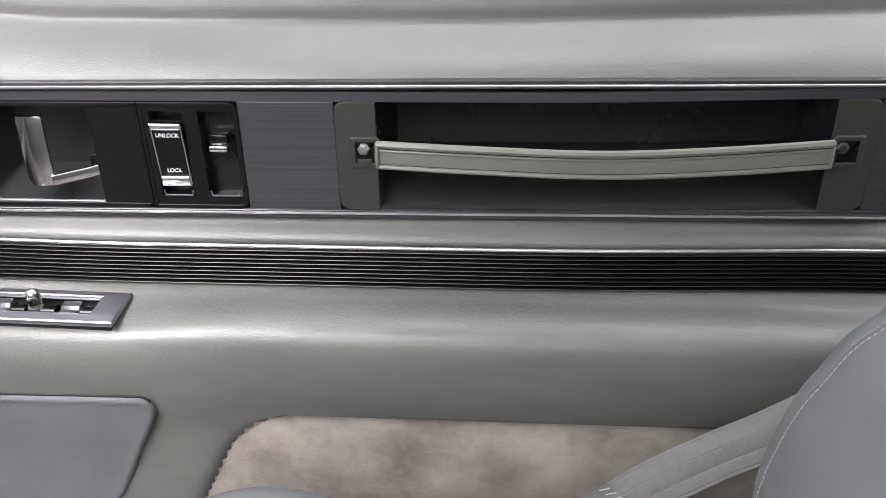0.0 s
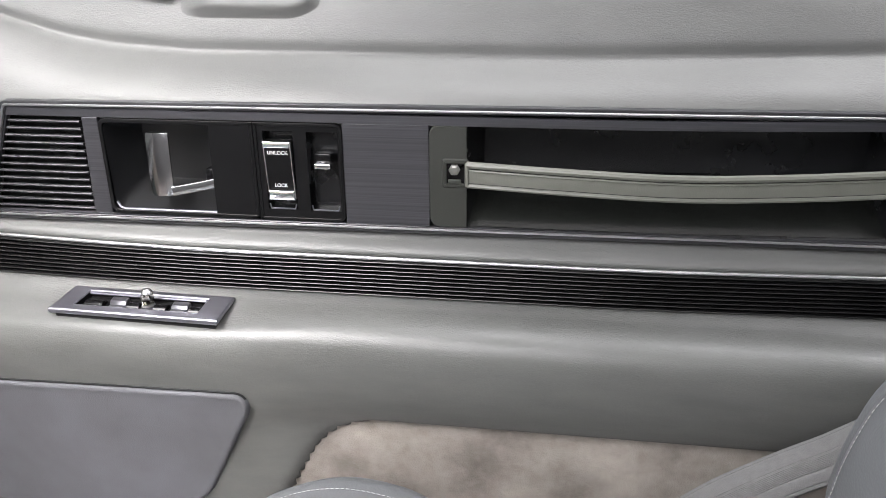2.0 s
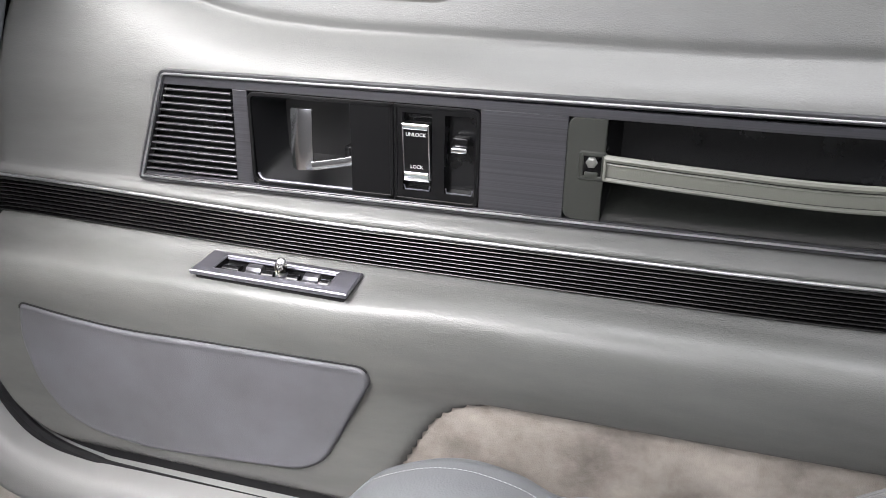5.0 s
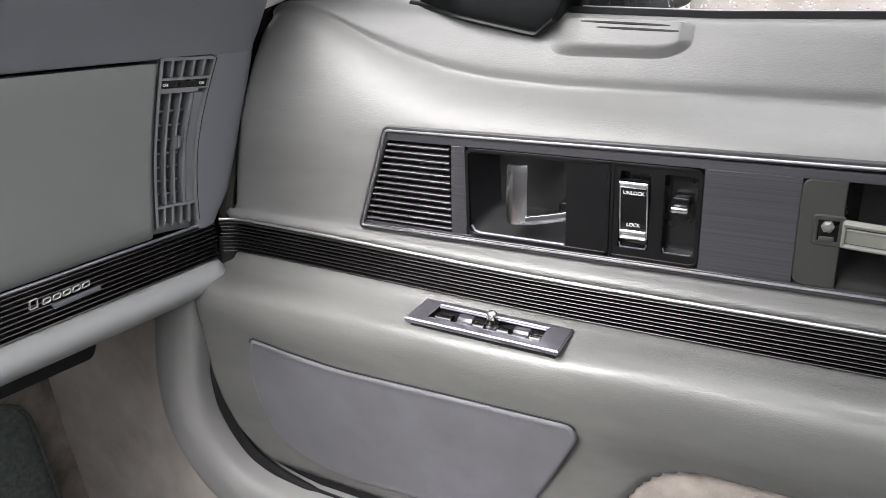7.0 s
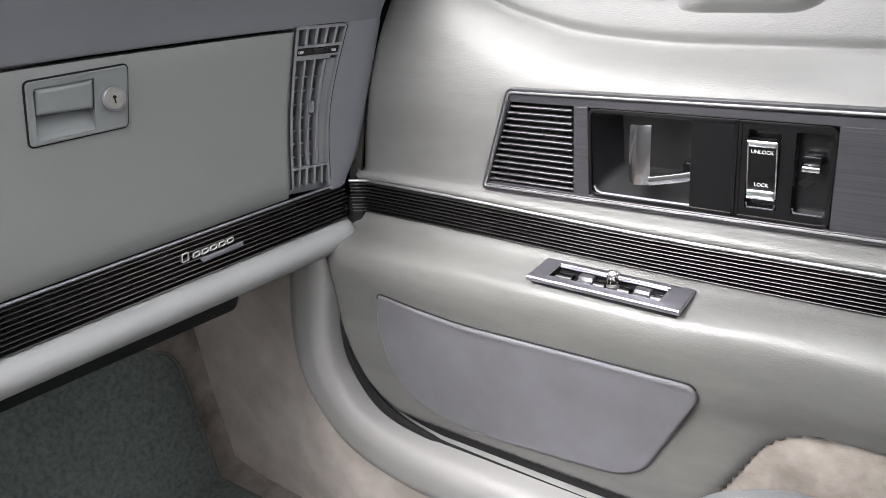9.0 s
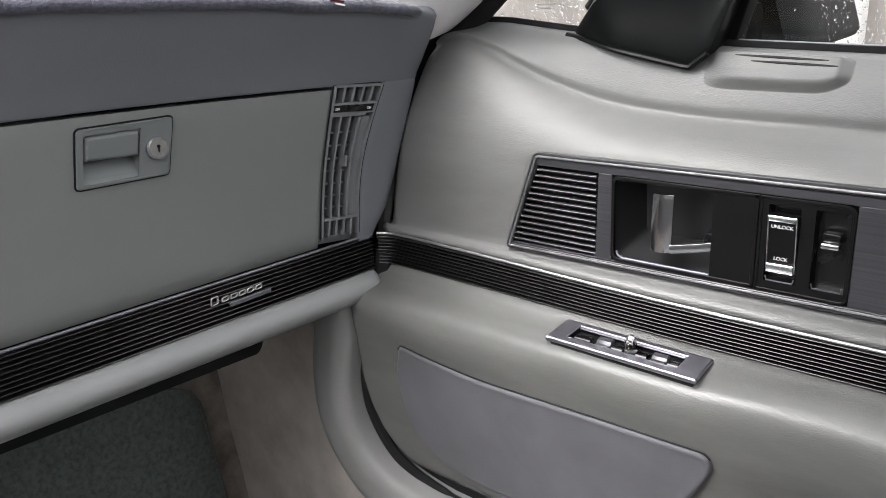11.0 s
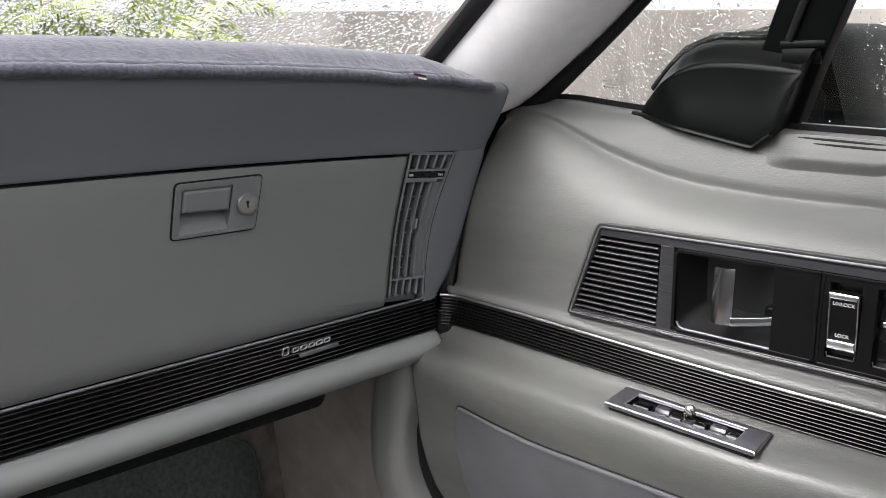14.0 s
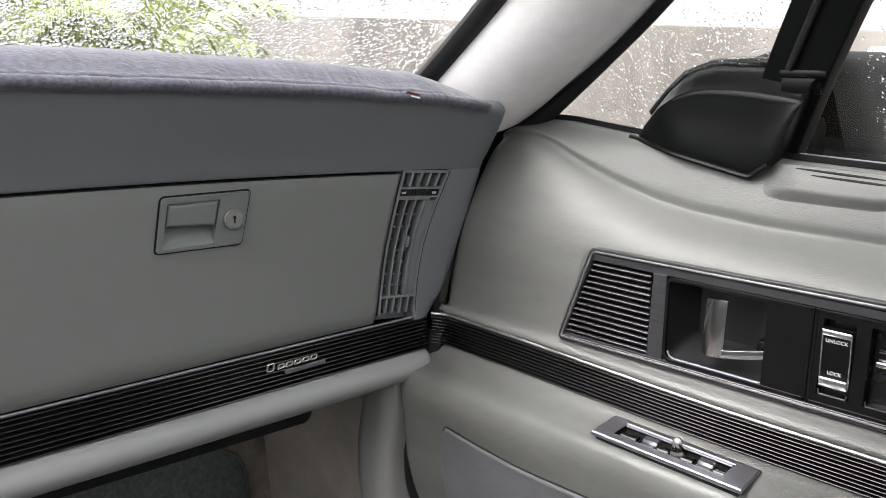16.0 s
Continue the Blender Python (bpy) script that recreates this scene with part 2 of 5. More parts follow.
PANE = glass_mat("car_glass", (0.93, 0.95, 0.94))
DROP = glass_mat("water_drop", (1, 1, 1), 0.0, 1.33, None)
CLEAR = glass_mat("clear_acrylic", (0.95, 0.95, 0.90), 0.03, 1.45, None)


# ---- mesh helpers ----
def thing(name, label, category, at=(0, 0, 0), group="", kind=""):
    ob = new(name)
    ob.empty_display_size = 0.05
    ob.location = at
    return tagged(ob, label, category, group, kind)


def polished(m, z0, z1, low, high):
    """Vinyl rubbed glossier by elbows below z0 than above z1: scales the roughness with height."""
    t = m.node_tree
    b = t.nodes["Principled BSDF"]
    geo, sep, mr, mul = (t.nodes.new(n) for n in ("ShaderNodeNewGeometry", "ShaderNodeSeparateXYZ", "ShaderNodeMapRange", "ShaderNodeMath"))
    mr.inputs["From Min"].default_value, mr.inputs["From Max"].default_value = z0, z1
    mr.inputs["To Min"].default_value, mr.inputs["To Max"].default_value = low, high
    mul.operation = "MULTIPLY"
    t.links.new(geo.outputs["Position"], sep.inputs[0])
    t.links.new(sep.outputs["Z"], mr.inputs[0])
    t.links.new(b.inputs["Roughness"].links[0].from_socket, mul.inputs[0])
    t.links.new(mr.outputs[0], mul.inputs[1])
    t.links.new(mul.outputs[0], b.inputs["Roughness"])
    return m


polished(VINYL, 0.488, 0.535, 0.64, 1.18)


def part(name, bm, material, parent=None, label="", sharp=38, smooth=True):
    me = bpy.data.meshes.new(name)
    bmesh.ops.recalc_face_normals(bm, faces=bm.faces[:])
    bm.to_mesh(me)
    bm.free()
    me.materials.append(material)
    if smooth:
        me.polygons.foreach_set("use_smooth", [True] * len(me.polygons))
        me.set_sharp_from_angle(angle=radians(sharp))
    ob = new(name, me)
    if parent is not None:
        ob.parent = parent
        if parent.type == "EMPTY":
            ob.matrix_parent_inverse = Matrix.Translation(-parent.location)
    if label:
        ob["label"] = label
    return ob


def lerp(a, b, f):
    return a + (b - a) * f


def curve_at(table, v):
    """Linear reading of a short table of (v, value)."""
    return float(np.interp(v, [p[0] for p in table], [p[1] for p in table]))


def step(a, b, v):
    f = min(1, max(0, (v - a) / (b - a)))
    return f * f * (3 - 2 * f)


def grid(rows, bm=None, close=False):
    bm = bm or bmesh.new()
    vs = [[bm.verts.new(p) for p in r] for r in rows]
    for a, b in zip(vs, vs[1:]):
        n = len(a)
        for i in range(n if close else n - 1):
            j = (i + 1) % n
            bm.faces.new((a[i], a[j], b[j], b[i]))
    return bm


def capped(rows):
    bm = grid(rows, close=True)
    bm.verts.ensure_lookup_table()
    n = len(rows[0])
    bm.faces.new(bm.verts[:n])
    bm.faces.new(bm.verts[-n:])
    return bm


def round_poly(pts, r, seg=5):
    """A closed outline with its corners rounded."""
    out, n = [], len(pts)
    for i in range(n):
        a, b, c = Vector(pts[i - 1]), Vector(pts[i]), Vector(pts[(i + 1) % n])
        rr = r[i] if isinstance(r, (list, tuple)) else r
        u, v = (a - b), (c - b)
        rr = min(rr, u.length * 0.45, v.length * 0.45)
        p, q = b + u.normalized() * rr, b + v.normalized() * rr
        for k in range(seg + 1):
            f = k / seg
            out.append(tuple((1 - f) ** 2 * p + 2 * f * (1 - f) * b + f * f * q))
    return out


def inset(pts, d):
    """The outline moved inwards by d (outwards if negative)."""
    n = len(pts)
    area = sum(pts[i][0] * pts[(i + 1) % n][1] - pts[(i + 1) % n][0] * pts[i][1] for i in range(n))
    s = 1 if area > 0 else -1
    out = []
    for i in range(n):
        p, a, c = Vector(pts[i]), Vector(pts[i - 1]), Vector(pts[(i + 1) % n])
        e1, e2 = (p - a), (c - p)
        if e1.length < 1e-9 or e2.length < 1e-9:
            e1 = e2 = (c - a)
        n1, n2 = Vector((-e1.y, e1.x)).normalized(), Vector((-e2.y, e2.x)).normalized()
        m = (n1 + n2)
        m = m / max(0.3, m.length_squared / 2) if m.length > 1e-6 else n1
        out.append(tuple(p + m * d * s))
    return out


def plate(pts, steps, put, hole=False):
    """A solid from an outline: steps are (inset, height); put(a, b, h) gives the place. hole: leave the last ring open."""
    rows = [[put(a, b, h) for a, b in inset(pts, d)] for d, h in steps]
    bm = grid(rows, close=True)
    bm.verts.ensure_lookup_table()
    n = len(pts)
    if not hole:
        bm.faces.new(bm.verts[-n:])
    return bm


def ring(pts, w, h0, h1, put, bev=0.0004):
    """A frame of width w round an outline, raised from h0 to h1."""
    st = [(0, h0), (0, h1 - bev), (bev, h1), (w - bev, h1), (w, h1 - bev), (w, h0)]
    return plate(pts, st, put, True)


def block(x0, x1, y0, y1, z0, z1, bev=0.001, seg=2, bm=None):
    b = bmesh.new()
    bmesh.ops.create_cube(b, size=1)
    for v in b.verts:
        v.co = Vector(((x0 + x1) / 2 + v.co.x * (x1 - x0), (y0 + y1) / 2 + v.co.y * (y1 - y0), (z0 + z1) / 2 + v.co.z * (z1 - z0)))
    if bev:
        bmesh.ops.bevel(b, geom=b.edges[:], offset=bev, segments=seg, profile=0.5, affect="EDGES")
    return b


def merge(*bms):
    out = bms[0]
    for b in bms[1:]:
        me = bpy.data.meshes.new("tmp")
        b.to_mesh(me)
        out.from_mesh(me)
        b.free()
        bpy.data.meshes.remove(me)
    return out


def sweep(path, prof, up=(0, 0, 1), cap=True, scale=None):
    """Carries a closed outline (side, up) along a path."""
    rows, n = [], len(path)
    for i, p in enumerate(path):
        d = (Vector(path[min(n - 1, i + 1)]) - Vector(path[max(0, i - 1)])).normalized()
        side = d.cross(Vector(up)).normalized()
        u = side.cross(d)
        k = scale(i / (n - 1)) if scale else 1
        rows.append([Vector(p) + side * a * k + u * b * k for a, b in prof])
    return capped(rows) if cap else grid(rows, close=True)


def circle(r, n=10, sx=1.0, sy=1.0):
    return [(r * sx * math.cos(2 * math.pi * i / n), r * sy * math.sin(2 * math.pi * i / n)) for i in range(n)]


def spline(pts, per=8):
    """A smooth line through points."""
    P = [Vector(p) for p in pts]
    out = []
    for i in range(len(P) - 1):
        a, b, c, d = P[max(0, i - 1)], P[i], P[i + 1], P[min(len(P) - 1, i + 2)]
        for k in range(per):
            t = k / per
            out.append(0.5 * ((2 * b) + (c - a) * t + (2 * a - 5 * b + 4 * c - d) * t * t + (3 * b - a - 3 * c + d) * t ** 3))
    return out + [P[-1]]


def text_part(name, words, size, m, material, parent, depth=0.0002):
    cu = bpy.data.curves.new(name, "FONT")
    cu.body, cu.size, cu.extrude, cu.align_x, cu.align_y = words, size, depth, "CENTER", "CENTER"
    tmp = bpy.data.objects.new(name, cu)
    me = bpy.data.meshes.new_from_object(tmp)
    bpy.data.objects.remove(tmp)
    bpy.data.curves.remove(cu)
    me.transform(m)
    me.materials.append(material)
    ob = new(name, me)
    ob.parent = parent
    if parent.type == "EMPTY":
        ob.matrix_parent_inverse = Matrix.Translation(-parent.location)
    return ob


# ---- the passenger door ----
DOOR_REAR = 0.80
TRIM_Y = 0.475


def sill_z(x):
    return curve_at([(-0.54, 0.696), (-0.525, 0.707), (-0.507, 0.716), (-0.48, 0.7195), (-0.45, 0.719), (-0.388, 0.712), (-0.30, 0.705), (-0.242, 0.701), (-0.143, 0.698), (0.8, 0.700)], x)


def crease_z(x):
    return curve_at([(-0.54, 0.690), (-0.51, 0.706), (-0.48, 0.7075), (-0.455, 0.700), (-0.43, 0.689), (-0.40, 0.677), (-0.375, 0.669), (-0.345, 0.661), (-0.31, 0.6555), (-0.25, 0.6515), (-0.07, 0.6500), (0.03, 0.6500), (0.15, 0.6530), (0.29, 0.6565), (0.8, 0.662)], x)


def front_x(z):
    return curve_at([(0.268, -0.430), (0.274, -0.470), (0.281, -0.500), (0.290, -0.522), (0.304, -0.540), (0.320, -0.552), (0.345, -0.562), (0.375, -0.567), (0.42, -0.566), (0.46, -0.564),
                     (0.508, -0.566), (0.569, -0.555), (0.624, -0.540), (0.664, -0.529), (0.70, -0.519), (0.718, -0.508)], z)


def trim_rise(x):
    """The door trim rises a little towards its rear end."""
    return 0.004 * step(0.05, 0.29, x)


def strip_top(x):
    return 0.515 + 0.008 * step(-0.20, -0.55, x) + trim_rise(x)


def strip_bottom(x):
    return 0.487 + 0.005 * step(-0.20, -0.55, x) + trim_rise(x)


def low_y(x, z):
    """The door's face below the armrest's nose."""
    front = curve_at([(0.270, 0.455), (0.277, 0.441), (0.289, 0.433), (0.310, 0.4295), (0.425, 0.417), (0.44, 0.4135), (0.458, 0.4115), (0.470, 0.415), (0.477, 0.4225)], z)
    rear = curve_at([(0.385, 0.4352), (0.392, 0.4346), (0.398, 0.4332), (0.404, 0.4305), (0.412, 0.4268), (0.420, 0.4240), (0.430, 0.4218), (0.440, 0.4206), (0.450, 0.4200), (0.458, 0.4201), (0.464, 0.4208), (0.468, 0.4219),
                     (0.471, 0.4234), (0.474, 0.4258), (0.477, 0.4300)], z)
    y = lerp(front, rear, step(-0.24, -0.12, x))
    a, b = 0.4005 - z, (x + 0.138 + 0.54 * (0.40 - z)) * 0.88
    r = 0.034
    e = min(a, b) if (a > r or b > r) else r - math.hypot(max(0, r - a), max(0, r - b))
    return y + 0.060 * step(-0.002, 0.022, e)


def door_profile(x):
    """(y, z) from the window line down to the door's lower edge."""
    t, c = sill_z(x), crease_z(x)
    c = min(c, t - 0.010)
    p = [(0.556, t - 0.020), (0.550, t - 0.004), (0.544, t), (0.537, t - 0.0005), (0.531, t - 0.004)]
    for f in (0.25, 0.5, 0.72, 0.88):
        p.append((lerp(0.531, 0.5155, f ** 0.8), lerp(t - 0.004, c + 0.004, f)))
    p += [(0.5160, c + 0.003), (0.5175, c), (0.5165, c - 0.0025), (0.5120, c - 0.0055), (0.5070, c - 0.009)]
    for f in (0.15, 0.3, 0.45, 0.6, 0.75, 0.88):
        p.append((lerp(0.5070, 0.4785, f) - 0.0045 * math.sin(math.pi * f), lerp(c - 0.009, 0.6215, f)))
    p += [(0.4785, 0.6215), (0.4775, 0.6165)]
    for z in (0.610, 0.595, 0.580, 0.565, 0.550, 0.537):
        e = lerp(-0.4085, -0.3790, (z - 0.5285) / 0.09)
        p.append((0.4772 + 0.05 * (step(e, e + 0.004, x) - step(0.250, 0.260, x)), z))
    p.append((0.4772, 0.530))
    w = step(-0.24, -0.12, x)
    st, sb = strip_top(x), strip_bottom(x)
    p += [(0.4755, 0.5275), (0.4715, 0.5255), (0.4675, st + 0.0085), (0.4645, st + 0.006), (0.4632, st + 0.003), (0.4670, st - 0.001), (0.4670, sb + 0.001), (0.4600, sb - 0.001)]
    p += [(0.4550, lerp(sb, 0.4805, 0.6)), (lerp(0.4490, 0.4500, w), lerp(0.4798, 0.4820, w)), (lerp(0.4390, 0.4430, w), lerp(0.4782, 0.4806, w)), (lerp(0.4310, 0.4375, w), lerp(0.4768, 0.4794, w)), (lerp(0.4240, 0.4325, w), lerp(0.4752, 0.4778, w))]
    for z in (0.474, 0.471, 0.468, 0.464, 0.459, 0.452, 0.445, 0.438, 0.430, 0.424, 0.418, 0.414, 0.410, 0.406, 0.402, 0.398, 0.393, 0.387, 0.380, 0.373, 0.366, 0.358, 0.350, 0.342,
              0.334, 0.327, 0.320, 0.313, 0.307, 0.301, 0.296, 0.292, 0.288, 0.284, 0.280, 0.276, 0.272, 0.266):
        p.append((low_y(x, z), z))
    return p


def build_door_skin(parent):
    steps = [0.045 * (i / 14) ** 1.5 for i in range(14)]
    steps += [0.045 + (DOOR_REAR + 0.52 - 0.045) * i / 235 for i in range(236)]
    n = len(door_profile(0))
    rows = [[] for _ in range(n)]
    for d in steps:
        for i in range(n):
            # each row starts at the door's front edge at its own height
            z = door_profile(-0.40)[i][1]
            xf = front_x(z)
            x = xf + d * (DOOR_REAR - xf) / (DOOR_REAR + 0.52)
            y, z = door_profile(x)[i]
            r = lerp(0.012, 0.015, step(0.44, 0.52, z))
            roll = r * (1 - math.sqrt(max(0, 1 - (1 - min(1, d / r)) ** 2)))
            rows[i].append((x, y + roll, z))
    return part("door_skin", grid(rows), VINYL, parent, "pale grey grained vinyl", sharp=70)


door = thing("door_1", "closed car door trimmed in pale grey vinyl with armrest", "car door", (0.1, 0.46, 0.25), kind="structure")
build_door_skin(door)


def on_door(x, z, h):
    """A place on the flat trim, h metres inboard of it."""
    return Vector((x, TRIM_Y - h, z + trim_rise(x)))


# the map pocket's cover
pocket_line = round_poly([(-0.497, 0.431), (-0.507, 0.398), (-0.503, 0.352), (-0.486, 0.320), (-0.452, 0.304), (-0.400, 0.2985), (-0.262, 0.3115), (-0.238, 0.326), (-0.194, 0.412),
                          (-0.198, 0.4240), (-0.307, 0.4225), (-0.406, 0.4205), (-0.457, 0.4250)], [0.005, 0.02, 0.03, 0.03, 0.03, 0.06, 0.02, 0.02, 0.008, 0.009, 0.06, 0.06, 0.04], 6)


def on_pocket(x, z, h):
    return Vector((x, low_y(min(x, -0.26), z) - h, z))


rows = [[on_pocket(x, z, h) for x, z in inset(pocket_line, d)] for d, h in ((-0.0012, -0.006), (-0.0012, 0.0012), (0.0005, 0.0026), (0.0022, 0.0030), (0.0040, 0.0024))]
base_ring = inset(pocket_line, 0.0040)
for f in (0.94, 0.86, 0.75, 0.62, 0.48, 0.34, 0.20, 0.08):
    rows.append([on_pocket(lerp(-0.350, x, f), lerp(0.362, z, f), 0.0022) for x, z in base_ring])
part("map_pocket", capped(rows), POCKET, door,
     "slate grey grained pocket cover with moulded rim", sharp=60)

part("pocket_joint", sweep([on_pocket(x, z, 0.0006) for x, z in sorted(p for p in inset(pocket_line, -0.0022) if p[1] > 0.4195)], circle(0.0009, 6), up=(0, 1, 0)), RUBBER, door, "dark joint above the pocket")

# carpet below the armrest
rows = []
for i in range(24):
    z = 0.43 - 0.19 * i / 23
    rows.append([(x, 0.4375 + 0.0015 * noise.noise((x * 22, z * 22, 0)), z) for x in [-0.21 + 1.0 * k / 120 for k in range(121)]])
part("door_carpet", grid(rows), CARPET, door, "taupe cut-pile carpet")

# ribbed strip: bright bead, dark backing and ten ribs
strip_path = [(DOOR_REAR, 0.0)] + [(DOOR_REAR - 0.05 - 0.05 * i, 0.0) for i in range(26)]
strip_path = [(x, y) for x, y in strip_path if x > -0.51] + [(-0.516, 0), (-0.530, 0), (-0.538, -0.0003), (-0.5425, -0.0012), (-0.5465, -0.0030), (-0.5505, -0.0050), (-0.5540, -0.0066)]


def strip_line(f, inboard):
    """A line along the strip at f of its height (0 the lower edge), inboard of its face."""
    return [(x, 0.4605 + dy - inboard, lerp(strip_bottom(x), strip_top(x), f)) for x, dy in strip_path]


back = grid([strip_line(f, -0.0045) for f in (-0.02, 0.25, 0.5, 0.75, 1.02)])
strip = part("ribbed_strip", back, RIB, door, "black ribbed trim strip with bright upper bead")
rib_prof = [(-0.0045, -0.00085), (-0.0012, -0.00085), (0.0006, -0.00060), (0.0014, -0.00025), (0.0016, 0.00010), (0.0014, 0.00045), (0.0006, 0.00065), (-0.0012, 0.00085), (-0.0045, 0.00085)]
for k in range(9):
    part("rib", sweep(strip_line((k + 0.5) / 9, 0.0), [(-a, b) for a, b in rib_prof]), RIB, strip)
part("bright_bead", sweep(strip_line(1.06, 0.0006), circle(0.0013, 10)), EDGE, strip, "thin bright bead")

# flat trim panel with its openings
OUT = round_poly([(-0.3805, 0.6198), (0.2725, 0.6198), (0.2755, 0.5298), (-0.4125, 0.5298)], [0.006, 0.008, 0.006, 0.006])
trim = thing("trim_panel", "long brushed dark metal trim panel with bright edging on the door", "trim panel", (-0.06, 0.478, 0.5285))
part("trim_border", ring(OUT, 0.0052, -0.004, 0.0022, on_door), LOUVRE, trim, "dark metal rim")
part("bright_edging", plate(inset(OUT, 0.0022), [(0, 0.001), (0.0001, 0.0024), (0.0005, 0.0031), (0.0010, 0.0032), (0.0015, 0.0031), (0.0019, 0.0024), (0.0020, 0.001)], on_door, True), EDGE, trim, "polished bright edging")


def flat_piece(pts):
    return plate(pts, [(0, -0.003), (0, 0.0006), (0.0004, 0.0010)], on_door)


def flat_long(x0, x1, z0, z1):
    """A long strip of the face that follows the trim's slight rise."""
    xs = [lerp(x0, x1, k / 24) for k in range(25)]
    return plate([(x, z1) for x in xs] + [(x, z0) for x in xs[::-1]], [(0, -0.003), (0, 0.0006), (0.0003, 0.0010)], on_door)


Z0, Z1, ZT, ZB = 0.5370, 0.6085, 0.6150, 0.5340
face = merge(flat_long(-0.379, 0.2685, Z1, ZT), flat_long(-0.406, 0.2705, ZB, Z0),
             flat_piece([(-0.3810, Z1), (-0.3778, Z1), (-0.4058, Z0), (-0.4080, Z0)]), flat_piece([(-0.3200, Z1), (-0.3080, Z1), (-0.3080, Z0), (-0.3220, Z0)]),
             flat_piece([(-0.1295, Z1), (-0.0695, Z1), (-0.0695, Z0), (-0.1295, Z0)]), flat_piece([(0.2545, Z1), (0.2690, Z1), (0.2705, Z0), (0.2555, Z0)]))
part("brushed_face", face, BRUSHED, trim, "brushed dark grey metal", smooth=False)

# speaker grille: backing, mesh disc and louvres
grille = thing("speaker_grille", "louvred dark metal tweeter grille in the door trim", "speaker grille", (-0.36, 0.478, 0.5355), kind="")
part("backing", block(-0.404, -0.3205, 0.4840, 0.4860, 0.534, 0.613, 0), BLACK, grille)
part("tweeter", sweep([(-0.343, 0.4842, 0.585), (-0.343, 0.4815, 0.585)], circle(0.011, 16), up=(0, 0, 1)), POCKETDARK, grille, "wire mesh tweeter dome")
for k in range(13):
    z = 0.5400 + 0.0054 * k
    x0 = lerp(-0.4032, -0.3745, (z - Z0) / (Z1 - Z0)) - 0.0018
    part("louvre", sweep([(x0, TRIM_Y + 0.0005, z), (-0.3220, TRIM_Y + 0.0005, z)], [(-0.0020, -0.0009), (0.0010, -0.0011), (0.0016, -0.0006), (0.0018, 0.0), (0.0014, 0.0006), (0.0006, 0.0009), (-0.0020, 0.0005)]), LOUVRE, grille)

# inner release handle in its recess
handle = thing("door_handle", "chrome pull lever in a black recessed bezel", "door handle", (-0.25, 0.478, 0.5355))
opening = round_poly([(-0.3080, Z1 - 0.0005), (-0.1929, Z1 - 0.0005), (-0.1929, Z0), (-0.3080, Z0)], [0.007, 0.0005, 0.0005, 0.009])
hole = round_poly([(-0.3050, 0.6052), (-0.2258, 0.6052), (-0.2258, 0.5398), (-0.3035, 0.5398)], [0.006, 0.002, 0.002, 0.008])
part("bezel_rim", ring(opening, 0.0030, -0.003, 0.0018, on_door), BLACK, handle, "black plastic rim")
part("bezel", merge(plate([(-0.2258, 0.6052), (-0.1928, 0.6066), (-0.1928, 0.5385), (-0.2258, 0.5398)], [(0, -0.003), (0, 0.0012)], on_door)), BLACK, handle)


def bowl(x, z, h):
    f = max(0.0, -h) / 0.034
    return Vector((lerp(x, -0.262, 0.22 * f * f), TRIM_Y - h, lerp(z, 0.582, 0.34 * f)))


part("recess", plate(hole, [(0, 0.001), (0.0003, -0.002), (0.0006, -0.012), (0.0009, -0.026), (0.0010, -0.034)], bowl), RECESS, handle, "smooth black moulded recess", sharp=24)
part("recess_edge", sweep([on_door(-0.2263, 0.5406, 0.0004), on_door(-0.2975, 0.5406, 0.0004), on_door(-0.3010, 0.5420, 0.0004), on_door(-0.3032, 0.5460, 0.0004)], circle(0.0011, 8), up=(0, 1, 0)), SATIN, handle, "satin lower lip")
blade = []
for z, w in ((0.5536, 0.90), (0.5545, 0.98), (0.558, 1.0), (0.566, 1.0), (0.575, 1.0), (0.585, 1.0), (0.594, 1.0), (0.5988, 0.98), (0.5997, 0.90)):
    xm, bow = lerp(-0.2632, -0.2626, (z - 0.5536) / 0.046), 0.0009 * ((z - 0.575) / 0.024) ** 2
    loop = [(xm + 0.0079 * w * u, 0.4672 + bow + 0.0020 * u * u + 0.0010 * u) for u in (-1, -0.97, -0.8, -0.6, -0.35, 0, 0.35, 0.6, 0.8, 0.97, 1)]
    blade.append([(x, y, z) for x, y in loop] + [(xm + 0.0076 * w, 0.4725 + bow, z), (xm - 0.0076 * w, 0.4715 + bow, z)])
part("lever", capped(blade), LEVER, handle, "polished chrome lever", sharp=40)
part("lever_arm", sweep(spline([(-0.2560, 0.4705, 0.5570), (-0.2460, 0.4735, 0.5585), (-0.2350, 0.4768, 0.5602), (-0.2265, 0.4795, 0.5618)], 4), round_poly([(-0.0020, -0.0034), (0.0020, -0.0034), (0.0020, 0.0034), (-0.0020, 0.0034)], 0.0007, 2)), LEVER, handle, "chrome arm")
part("pivot", block(-0.2330, -0.2262, 0.4780, 0.4960, 0.5570, 0.5720, 0.001), GLOSS, handle)

